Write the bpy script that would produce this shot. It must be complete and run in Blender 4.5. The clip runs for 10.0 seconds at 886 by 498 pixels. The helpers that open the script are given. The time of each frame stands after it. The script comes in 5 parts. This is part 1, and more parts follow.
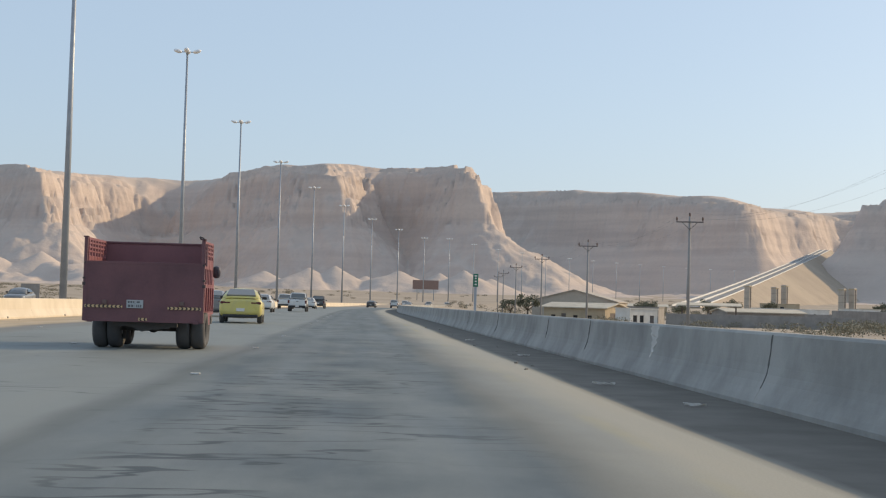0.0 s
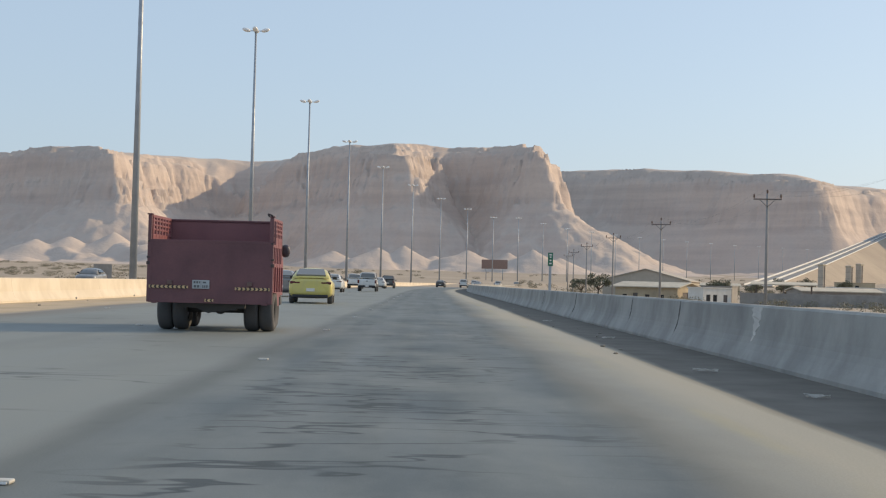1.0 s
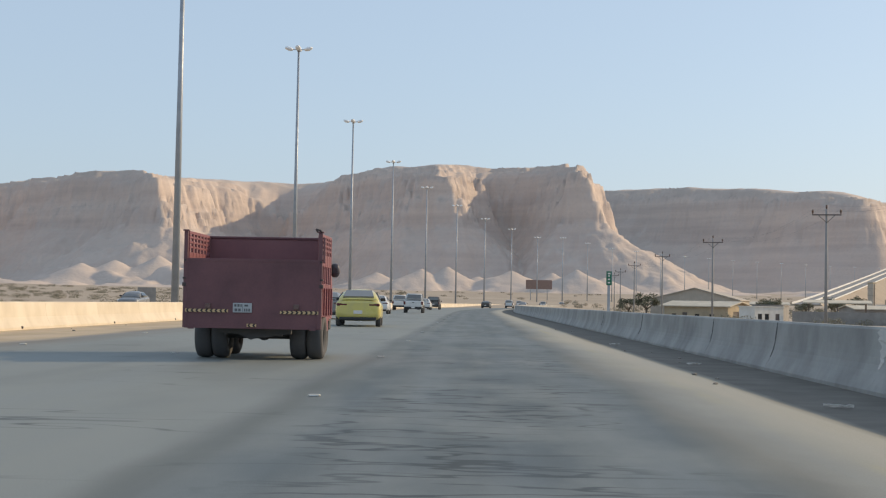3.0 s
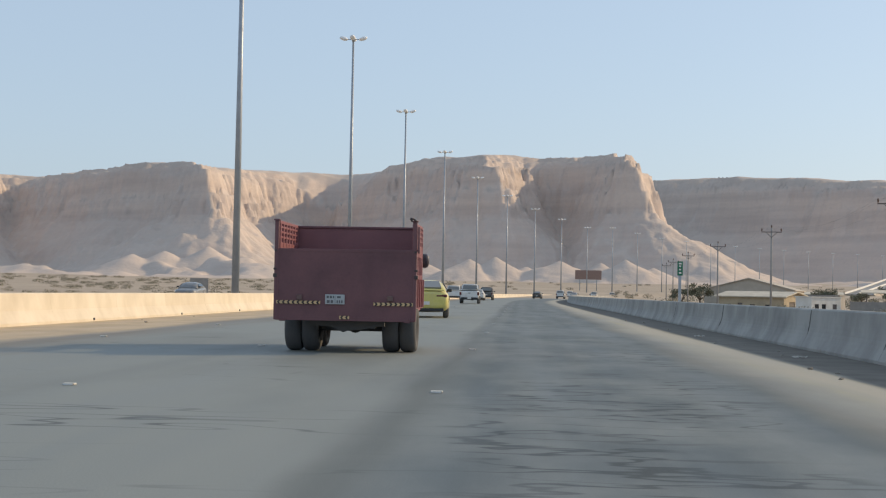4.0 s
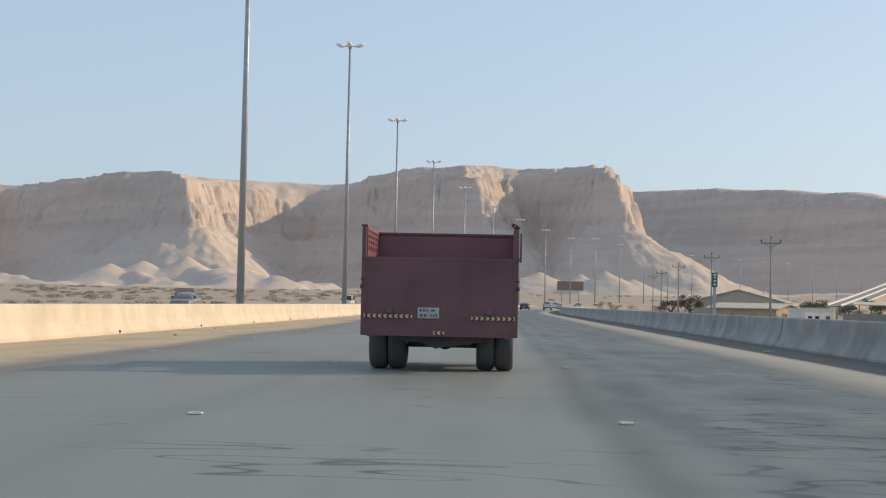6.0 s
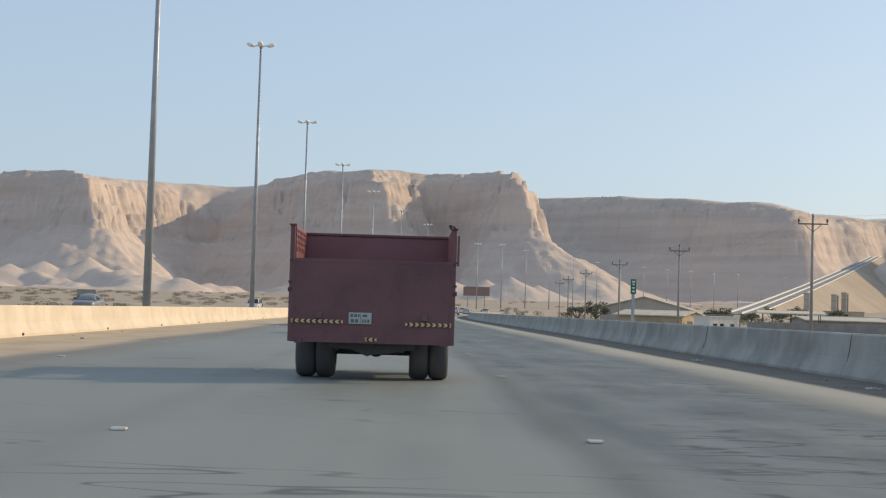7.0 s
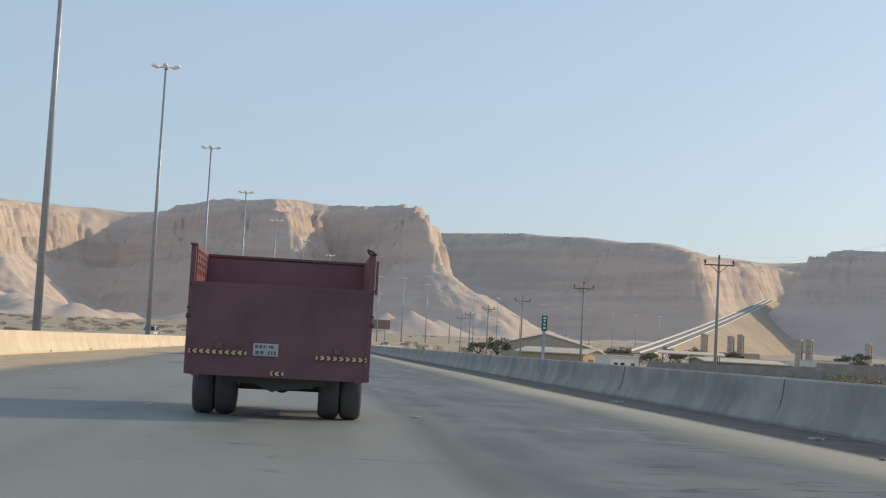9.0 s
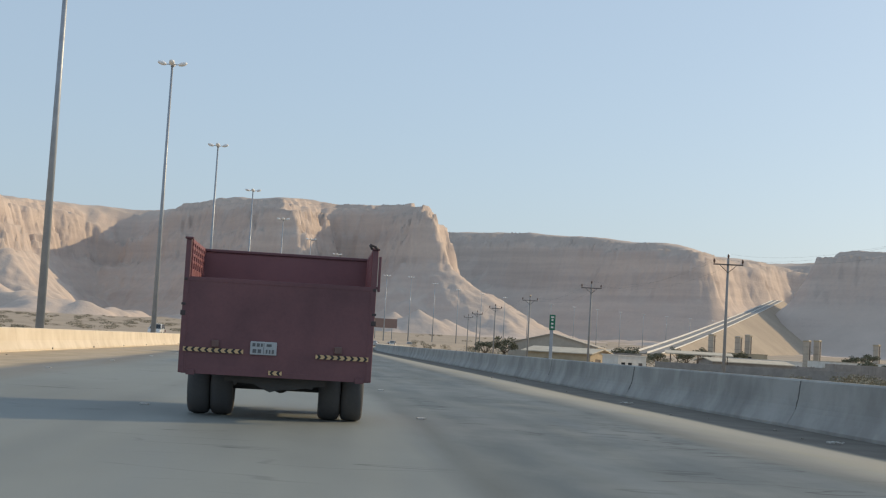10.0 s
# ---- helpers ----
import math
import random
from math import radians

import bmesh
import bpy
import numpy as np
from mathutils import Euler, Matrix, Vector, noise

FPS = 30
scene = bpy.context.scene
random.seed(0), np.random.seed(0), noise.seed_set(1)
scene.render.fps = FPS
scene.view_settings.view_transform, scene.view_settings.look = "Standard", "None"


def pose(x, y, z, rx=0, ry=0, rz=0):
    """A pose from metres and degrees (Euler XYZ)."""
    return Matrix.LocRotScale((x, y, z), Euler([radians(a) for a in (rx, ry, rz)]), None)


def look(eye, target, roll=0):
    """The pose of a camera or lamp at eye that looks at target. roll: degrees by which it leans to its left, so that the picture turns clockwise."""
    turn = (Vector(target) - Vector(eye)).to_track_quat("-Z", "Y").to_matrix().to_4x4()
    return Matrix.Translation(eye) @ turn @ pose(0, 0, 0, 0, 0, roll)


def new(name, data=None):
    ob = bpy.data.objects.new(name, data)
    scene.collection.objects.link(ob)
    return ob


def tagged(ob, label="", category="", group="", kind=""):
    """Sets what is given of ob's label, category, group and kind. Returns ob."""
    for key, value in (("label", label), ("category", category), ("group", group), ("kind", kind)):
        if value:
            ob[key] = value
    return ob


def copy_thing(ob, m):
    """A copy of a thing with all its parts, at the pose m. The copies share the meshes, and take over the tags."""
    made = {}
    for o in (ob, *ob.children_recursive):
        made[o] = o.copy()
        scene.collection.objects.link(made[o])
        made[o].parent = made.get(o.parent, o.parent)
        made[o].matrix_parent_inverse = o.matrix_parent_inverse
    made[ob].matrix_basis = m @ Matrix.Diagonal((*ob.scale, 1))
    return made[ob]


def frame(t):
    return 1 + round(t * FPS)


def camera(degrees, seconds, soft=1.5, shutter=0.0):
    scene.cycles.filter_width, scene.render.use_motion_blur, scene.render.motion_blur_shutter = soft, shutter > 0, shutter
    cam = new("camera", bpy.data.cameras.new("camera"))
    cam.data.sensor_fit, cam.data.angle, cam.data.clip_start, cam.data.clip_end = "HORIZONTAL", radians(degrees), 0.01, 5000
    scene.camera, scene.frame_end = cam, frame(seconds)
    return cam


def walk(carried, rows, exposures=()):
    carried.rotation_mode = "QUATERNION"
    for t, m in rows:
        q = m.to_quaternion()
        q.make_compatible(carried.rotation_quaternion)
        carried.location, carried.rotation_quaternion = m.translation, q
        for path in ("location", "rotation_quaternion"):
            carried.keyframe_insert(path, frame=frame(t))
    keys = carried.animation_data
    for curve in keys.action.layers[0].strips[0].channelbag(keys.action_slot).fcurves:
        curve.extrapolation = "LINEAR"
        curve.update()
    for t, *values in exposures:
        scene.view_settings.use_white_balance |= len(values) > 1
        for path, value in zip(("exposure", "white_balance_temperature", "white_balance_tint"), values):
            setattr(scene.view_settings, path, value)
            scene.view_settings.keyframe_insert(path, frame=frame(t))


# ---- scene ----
# The camera rides in a car behind a lorry: eye 1.0 m above the road.
cam = camera(34.8, 10.0, soft=1.2)
EYE = 1.0
# seconds, x, y, heading to the right, tilt up, lean to the left (degrees)
PATH = (
    (0.0, 4.925, -26.805, 1.485, 2.257, 1.582),
    (0.5, 4.795, -25.927, -0.715, 1.120, 1.645),
    (1.0, 4.747, -25.366, -1.268, 1.356, 1.475),
    (1.5, 4.725, -24.746, -1.605, 1.917, 1.437),
    (2.0, 4.677, -24.069, -1.908, 2.291, 1.246),
    (2.5, 4.546, -23.370, -2.321, 2.311, 1.171),
    (4.0, 3.452, -22.131, -4.930, 1.742, 1.015),
    (4.5, 2.896, -21.914, -5.690, 1.903, 1.180),
    (5.0, 2.350, -21.514, -5.872, 2.026, 1.106),
    (6.5, 1.188, -19.704, -2.218, 2.306, 1.351),
    (7.0, 1.019, -19.232, -0.230, 2.470, 1.713),
    (7.5, 0.872, -18.784, 1.523, 2.746, 2.143),
    (8.0, 0.786, -18.375, 2.771, 3.286, 2.459),
    (8.5, 0.773, -17.896, 3.486, 3.708, 2.861),
    (9.0, 0.821, -17.484, 3.699, 3.983, 3.115),
    (9.5, 0.863, -17.237, 3.583, 4.024, 3.491),
    (10.0, 0.892, -16.793, 3.405, 3.934, 3.340),
)


def aim(x, y, head, tilt, lean):
    h, p = radians(head), radians(tilt)
    way = Vector((math.sin(h) * math.cos(p), math.cos(h) * math.cos(p), math.sin(p)))
    eye = Vector((x, y, EYE))
    return look(eye, eye + 100 * way, lean)


walk(cam, [(t, aim(*row)) for t, *row in PATH], ((0.0, 0.43, 6500, 9), (5.0, 0.43, 6500, 9), (8.0, 0.36, 6500, 8), (10.0, 0.3, 6450, 7)))

# ---- world and sun ----
SUN_EL, SUN_AZ = 23.5, 27.0  # the sun stands to the right of the road, 27 degrees ahead of square
world = bpy.data.worlds.new("sky")
scene.world = world
world.use_nodes = True
wn = world.node_tree
sky = wn.nodes.new("ShaderNodeTexSky")
sky.sky_type = "NISHITA"
sky.sun_disc = False
sky.sun_elevation = radians(SUN_EL)
sky.sun_rotation = radians(90 - SUN_AZ)
sky.air_density, sky.dust_density, sky.ozone_density = 1.0, 1.7, 1.6
# desert haze evens the clear sky out
haze = wn.nodes.new("ShaderNodeMix")
haze.data_type = "RGBA"
haze.inputs[0].default_value = 0.69
haze.inputs[7].default_value = (2.6, 3.2, 4.0, 1.0)
wn.links.new(sky.outputs[0], haze.inputs[6])
wn.links.new(haze.outputs[2], wn.nodes["Background"].inputs[0])
wn.nodes["Background"].inputs[1].default_value = 0.136
sun_way = Vector((math.cos(radians(SUN_AZ)) * math.cos(radians(SUN_EL)), math.sin(radians(SUN_AZ)) * math.cos(radians(SUN_EL)), math.sin(radians(SUN_EL))))
sun_lamp = bpy.data.lights.new("sun", "SUN")
sun_lamp.energy, sun_lamp.angle, sun_lamp.color = 2.15, radians(0.6), (1.0, 0.75, 0.455)
sun = new("sun", sun_lamp)
sun.matrix_world = look((0, 0, 60), Vector((0, 0, 60)) - sun_way)


# ---- building helpers ----
def mesh_of(name, bm, mats, smooth=False):
    me = bpy.data.meshes.new(name)
    bm.normal_update()
    bm.to_mesh(me)
    bm.free()
    for m in mats if isinstance(mats, (list, tuple)) else [mats]:
        me.materials.append(m)
    if smooth:
        for p in me.polygons:
            p.use_smooth = True
    return me


def part(name, bm, mat, parent=None, label="", smooth=False):
    ob = new(name, mesh_of(name, bm, mat, smooth))
    if parent:
        ob.parent = parent
    if label:
        tagged(ob, label)
    return ob


def empty(name, m, label, category, group="", kind=""):
    ob = new(name)
    ob.empty_display_size = 0.2
    ob.matrix_world = m
    return tagged(ob, label, category, group, kind)


def add_box(bm, x0, x1, y0, y1, z0, z1, bevel=0.0, mat=0):
    r = bmesh.ops.create_cube(bm, size=1.0)
    bmesh.ops.scale(bm, vec=(x1 - x0, y1 - y0, z1 - z0), verts=r["verts"])
    bmesh.ops.translate(bm, vec=((x0 + x1) / 2, (y0 + y1) / 2, (z0 + z1) / 2), verts=r["verts"])
    faces = {f for v in r["verts"] for f in v.link_faces}
    for f in faces:
        f.material_index = mat
    if bevel:
        edges = {e for v in r["verts"] for e in v.link_edges}
        out = bmesh.ops.bevel(bm, geom=list(edges), offset=bevel, segments=2, affect="EDGES", profile=0.5)
        for f in out["faces"]:
            f.material_index = mat
    return bm


def box(*a, **k):
    return add_box(bmesh.new(), *a, **k)


def add_tube(bm, a, b, r0, r1=None, n=12, mat=0, caps=True):
    """A round bar from a to b, tapering from r0 to r1."""
    r1 = r0 if r1 is None else r1
    a, b = Vector(a), Vector(b)
    q = (b - a).to_track_quat("Z", "Y")
    rings = []
    for c, r in ((a, r0), (b, r1)):
        rings.append([bm.verts.new(c + q @ Vector((r * math.cos(2 * math.pi * i / n), r * math.sin(2 * math.pi * i / n), 0))) for i in range(n)])
    for i in range(n):
        f = bm.faces.new((rings[0][i], rings[0][(i + 1) % n], rings[1][(i + 1) % n], rings[1][i]))
        f.smooth, f.material_index = True, mat
    if caps:
        bm.faces.new(rings[0][::-1]).material_index = mat
        bm.faces.new(rings[1]).material_index = mat
    return bm


def tube(*a, **k):
    return add_tube(bmesh.new(), *a, **k)


def add_lathe(bm, profile, axis="Y", centre=(0, 0, 0), n=28, mat=0):
    """A closed ring of (along the axis, radius) turned round the axis."""
    rings = []
    for i in range(n):
        t = 2 * math.pi * i / n
        ring = []
        for h, r in profile:
            c, s = r * math.cos(t), r * math.sin(t)
            v = {"X": (h, c, s), "Y": (c, h, s), "Z": (c, s, h)}[axis]
            ring.append(bm.verts.new(Vector(v) + Vector(centre)))
        rings.append(ring)
    m = len(profile)
    for i in range(n):
        for j in range(m - 1):
            f = bm.faces.new((rings[i][j], rings[(i + 1) % n][j], rings[(i + 1) % n][j + 1], rings[i][j + 1]))
            f.smooth, f.material_index = True, mat
    return bm


def extrude_outline(pts, y0, y1, bevel=0.0):
    """A solid from a closed outline of (x, z), reaching from y0 to y1."""
    bm = bmesh.new()
    a = [bm.verts.new((x, y0, z)) for x, z in pts]
    b = [bm.verts.new((x, y1, z)) for x, z in pts]
    n = len(pts)
    bm.faces.new(a)
    bm.faces.new(b[::-1])
    for i in range(n):
        bm.faces.new((a[i], b[i], b[(i + 1) % n], a[(i + 1) % n]))
    bmesh.ops.recalc_face_normals(bm, faces=bm.faces)
    if bevel:
        bmesh.ops.bevel(bm, geom=bm.edges[:], offset=bevel, segments=2, affect="EDGES")
    return bm


# ---- materials ----
class Mat:
    """A small node-building wrapper round one principled material."""

    def __init__(self, name, colour=(0.5, 0.5, 0.5), rough=0.7, metal=0.0):
        self.m = bpy.data.materials.new(name)
        self.m.use_nodes = True
        self.t = self.m.node_tree
        self.b = self.t.nodes["Principled BSDF"]
        self.b.inputs["Base Color"].default_value = (*colour, 1)
        self.b.inputs["Roughness"].default_value = rough
        self.b.inputs["Metallic"].default_value = metal
        self.coord = self.t.nodes.new("ShaderNodeTexCoord")

    def node(self, kind, **k):
        n = self.t.nodes.new(kind)
        for key, v in k.items():
            n.inputs[key].default_value = v
        return n

    def link(self, a, b):
        self.t.links.new(a, b)

    def mapped(self, space="Object", scale=(1, 1, 1), offset=(0, 0, 0)):
        n = self.node("ShaderNodeMapping", Scale=scale, Location=offset)
        self.link(self.coord.outputs[space], n.inputs[0])
        return n.outputs[0]

    def noise(self, scale, detail=4.0, vec=None, rough=0.55):
        n = self.node("ShaderNodeTexNoise", Scale=scale, Detail=detail, Roughness=rough)
        self.link(vec if vec else self.coord.outputs["Object"], n.inputs["Vector"])
        return n.outputs[0]

    def ramp(self, src, lo, hi, a=0.0, b=1.0):
        n = self.node("ShaderNodeMapRange")
        n.inputs[1].default_value, n.inputs[2].default_value, n.inputs[3].default_value, n.inputs[4].default_value = lo, hi, a, b
        self.link(src, n.inputs[0])
        return n.outputs[0]

    def math(self, op, a, b=0.0):
        n = self.t.nodes.new("ShaderNodeMath")
        n.operation = op
        for s, v in zip(n.inputs, (a, b)):
            if isinstance(v, (int, float)):
                s.default_value = v
            else:
                self.link(v, s)
        return n.outputs[0]

    def mix(self, fac, a, b):
        n = self.t.nodes.new("ShaderNodeMix")
        n.data_type = "RGBA"
        for s, v in ((n.inputs[0], fac), (n.inputs[6], a), (n.inputs[7], b)):
            if isinstance(v, tuple):
                s.default_value = (*v, 1)
            elif isinstance(v, (int, float)):
                s.default_value = v
            else:
                self.link(v, s)
        return n.outputs[2]

    def colour(self, src):
        self.link(src, self.b.inputs["Base Color"])

    def rough(self, src):
        self.link(src, self.b.inputs["Roughness"])

    def bump(self, src, strength=0.3, dist=0.02):
        n = self.node("ShaderNodeBump", Strength=strength, Distance=dist)
        self.link(src, n.inputs["Height"])
        self.link(n.outputs[0], self.b.inputs["Normal"])


def worn(name, colour, dark, rough=0.6, metal=0.0, scale=3.0, grain=40.0, amount=0.6, bump=0.15):
    """Paint, metal or stone with stains at one scale and grain at another."""
    k = Mat(name, colour, rough, metal)
    big, small = k.noise(scale, 5.0), k.noise(grain, 3.0)
    f = k.math("MULTIPLY", k.ramp(big, 0.4, 0.72), amount)
    f2 = k.math("MULTIPLY", k.ramp(small, 0.45, 0.8), amount * 0.4)
    k.colour(k.mix(k.math("ADD", f, f2), colour, dark))
    k.rough(k.ramp(big, 0.3, 0.7, max(rough - 0.1, 0.05), min(rough + 0.15, 1.0)))
    if bump:
        k.bump(small, bump, 0.01)
    return k.m


# asphalt: offset across the road in u, way along it in v, both in metres
def asphalt():
    k = Mat("asphalt", (0.09, 0.09, 0.09), 0.62)
    uv = k.node("ShaderNodeSeparateXYZ")
    k.link(k.coord.outputs["UV"], uv.inputs[0])
    u = uv.outputs[0]
    wob = k.noise(0.35, 4.0, k.mapped("UV", (1.0, 0.25, 1.0)))
    streak = k.noise(1.6, 5.0, k.mapped("UV", (1.0, 0.05, 1.0)))
    patch = k.noise(0.25, 5.0, k.mapped("UV", (1.0, 0.4, 1.0)))
    blotch = k.noise(0.9, 5.0, k.mapped("UV", (1.0, 0.45, 1.0), (4, 9, 0)), 0.6)
    grain = k.noise(55.0, 3.0, k.coord.outputs["UV"])

    def drift(amount):
        return k.math("ADD", u, k.ramp(wob, 0.2, 0.8, -amount, amount))

    base = k.mix(k.ramp(streak, 0.3, 0.7), (0.2, 0.214, 0.2), (0.252, 0.268, 0.248))
    base = k.mix(k.math("MULTIPLY", k.ramp(patch, 0.48, 0.7), 0.4), base, (0.105, 0.113, 0.102))
    base = k.mix(k.math("MULTIPLY", k.ramp(grain, 0.35, 0.75), 0.3), base, (0.23, 0.235, 0.198))
    # the outer lane is older: darker, bluish and blotched with worn-through places
    older = k.ramp(drift(0.5), 1.4, 2.3)
    base = k.mix(k.math("MULTIPLY", older, k.ramp(blotch, 0.34, 0.6, 0.35, 0.85)), base, (0.07, 0.09, 0.096))
    base = k.mix(k.math("MULTIPLY", older, k.ramp(patch, 0.5, 0.36, 0.0, 0.3)), base, (0.19, 0.21, 0.21))
    # polished wheel paths and a wide dark seam where the lanes were laid against each other
    lane = k.math("FRACT", k.math("DIVIDE", k.math("ADD", drift(0.22), 1.85), 3.7))
    path = k.ramp(k.math("ABSOLUTE", k.math("SUBTRACT", k.math("ABSOLUTE", k.math("SUBTRACT", lane, 0.5)), 0.24)), 0.02, 0.13, 0.16, 0.0)
    base = k.mix(path, base, (0.24, 0.252, 0.235))
    seam = k.ramp(k.math("ABSOLUTE", k.math("SUBTRACT", k.math("FRACT", k.math("ADD", lane, 0.5)), 0.46)), 0.015, 0.1, 0.5, 0.0)
    base = k.mix(k.math("MULTIPLY", k.math("MULTIPLY", seam, k.ramp(u, -1.0, 1.0, 0.3, 1.0)), k.ramp(streak, 0.25, 0.6, 0.65, 1.0)), base, (0.07, 0.078, 0.072))
    # thin cracks across the lanes: long and few inside, many and ragged in the outer lane
    few = k.noise(1.0, 2.0, k.mapped("UV", (0.22, 0.75, 1.0), (2, 5, 0)), 0.5)
    line = k.ramp(k.math("ABSOLUTE", k.math("SUBTRACT", few, 0.5)), 0.002, 0.007, 1.0, 0.0)
    line = k.math("MULTIPLY", line, k.ramp(k.noise(0.3, 3.0, k.mapped("UV", (1.0, 0.8, 1.0), (1, 8, 0))), 0.5, 0.6))
    base = k.mix(k.math("MULTIPLY", line, 0.7), base, (0.04, 0.046, 0.044))
    ck = k.noise(1.0, 3.0, k.mapped("UV", (0.42, 1.05, 1.0)), 0.55)
    crack = k.ramp(k.math("ABSOLUTE", k.math("SUBTRACT", ck, 0.5)), 0.007, 0.02, 1.0, 0.0)
    where = k.ramp(k.noise(0.22, 3.0, k.mapped("UV", (1.6, 0.7, 1.0), (7, 3, 0))), 0.47, 0.55)
    lane_four = k.math("MULTIPLY", k.ramp(drift(0.8), 1.5, 2.4, 0.0, 0.9), k.ramp(u, 4.6, 5.6, 1.0, 0.0))
    where = k.math("MULTIPLY", where, lane_four)
    base = k.mix(k.math("MULTIPLY", k.math("MULTIPLY", crack, where), 0.9), base, (0.03, 0.038, 0.038))
    # blown sand along both edges
    edge_r = k.ramp(drift(0.4), 5.1, 6.3)
    edge_l = k.ramp(drift(0.35), -6.0, -6.6)
    sandy = k.mix(k.ramp(grain, 0.3, 0.7), (0.48, 0.365, 0.225), (0.57, 0.44, 0.275))
    sandy = k.mix(k.math("MULTIPLY", k.ramp(blotch, 0.42, 0.62), 0.45), sandy, (0.33, 0.245, 0.15))
    dusty = k.mix(k.ramp(grain, 0.3, 0.7), (0.37, 0.335, 0.255), (0.44, 0.4, 0.31))
    base = k.mix(k.math("MULTIPLY", edge_r, k.ramp(streak, 0.2, 0.6, 0.75, 1.0)), base, dusty)
    silted = k.math("MULTIPLY", k.ramp(drift(0.5), -4.5, -5.9), k.ramp(streak, 0.3, 0.65, 0.45, 0.8))
    base = k.mix(silted, base, (0.2, 0.168, 0.13))
    base = k.mix(edge_l, base, sandy)
    # what is left of a yellow edge line
    paint = k.ramp(k.math("ABSOLUTE", k.math("SUBTRACT", u, 6.1)), 0.03, 0.14, 1.0, 0.0)
    left = k.ramp(k.noise(0.5, 5.0, k.mapped("UV", (1.0, 0.3, 1.0), (5, 2, 0))), 0.55, 0.7, 0.0, 0.35)
    base = k.mix(k.math("MULTIPLY", paint, left), base, (0.5, 0.4, 0.14))
    # strip at the barrier's foot, painted darker to deepen the barrier's cast shadow
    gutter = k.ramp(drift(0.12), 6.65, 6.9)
    foot_shade = k.mix(k.ramp(k.noise(1.3, 5.0, k.coord.outputs["UV"]), 0.35, 0.65), (0.16, 0.148, 0.128), (0.205, 0.19, 0.165))
    base = k.mix(gutter, base, foot_shade)
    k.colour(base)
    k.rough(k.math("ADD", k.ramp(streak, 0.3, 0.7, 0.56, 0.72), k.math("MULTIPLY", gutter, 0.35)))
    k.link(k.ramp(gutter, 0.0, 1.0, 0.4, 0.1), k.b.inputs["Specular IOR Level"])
    k.bump(grain, 0.25, 0.01)
    return k.m


def concrete(name, light, dark, stain, streaks=0.4):
    k = Mat(name, light, 0.85)
    place = k.t.nodes.new("ShaderNodeNewGeometry").outputs["Position"]
    big = k.noise(0.8, 6.0, place, 0.62)
    down = k.node("ShaderNodeMapping")
    k.link(place, down.inputs[0])
    down.inputs["Scale"].default_value = (0.6, 0.6, 0.5)
    runs = k.noise(1.0, 5.0, down.outputs[0])
    grain = k.noise(38.0, 4.0, place)
    c = k.mix(k.ramp(big, 0.38, 0.62), light, dark)
    c = k.mix(k.math("MULTIPLY", k.ramp(runs, 0.5, 0.7), streaks), c, stain)
    c = k.mix(k.math("MULTIPLY", k.ramp(grain, 0.5, 0.8), 0.3), c, dark)
    k.colour(c)
    k.bump(grain, 0.3, 0.01)
    return k.m


def sand_ground():
    k = Mat("sand", (0.4, 0.32, 0.22), 0.95)
    far, mid, fine = k.noise(0.012, 5.0), k.noise(0.11, 6.0), k.noise(6.0, 4.0)
    c = k.mix(k.ramp(far, 0.35, 0.65), (0.44, 0.355, 0.265), (0.36, 0.29, 0.218))
    c = k.mix(k.math("MULTIPLY", k.ramp(mid, 0.5, 0.7), 0.5), c, (0.3, 0.25, 0.195))
    c = k.mix(k.math("MULTIPLY", k.ramp(fine, 0.5, 0.75), 0.35), c, (0.56, 0.465, 0.35))
    k.colour(c)
    k.bump(fine, 0.4, 0.1)
    return k.m


def cliff_rock():
    k = Mat("cliff_rock", (0.4, 0.3, 0.2), 0.95)
    big, mid, fine = k.noise(0.008, 5.0), k.noise(0.045, 6.0), k.noise(0.3, 5.0)
    beds = k.noise(1.0, 5.0, k.mapped("Object", (0.004, 0.004, 0.085)))
    geo = k.t.nodes.new("ShaderNodeNewGeometry")
    sep = k.node("ShaderNodeSeparateXYZ")
    k.link(geo.outputs["Normal"], sep.inputs[0])
    gentle = k.ramp(k.math("ADD", sep.outputs[2], k.ramp(mid, 0.3, 0.7, -0.08, 0.08)), 0.62, 0.8)
    rock = k.mix(k.ramp(beds, 0.35, 0.65), (0.53, 0.43, 0.37), (0.63, 0.515, 0.435))
    rock = k.mix(k.math("MULTIPLY", k.ramp(fine, 0.5, 0.72), 0.3), rock, (0.45, 0.37, 0.325))
    scree = k.mix(k.ramp(mid, 0.35, 0.65), (0.545, 0.45, 0.38), (0.595, 0.49, 0.415))
    scree = k.mix(k.math("MULTIPLY", k.ramp(big, 0.5, 0.65), 0.4), scree, (0.5, 0.41, 0.345))
    c = k.mix(gentle, rock, scree)
    k.colour(c)
    k.bump(k.math("ADD", beds, fine), 0.22, 2.5)
    return k.m


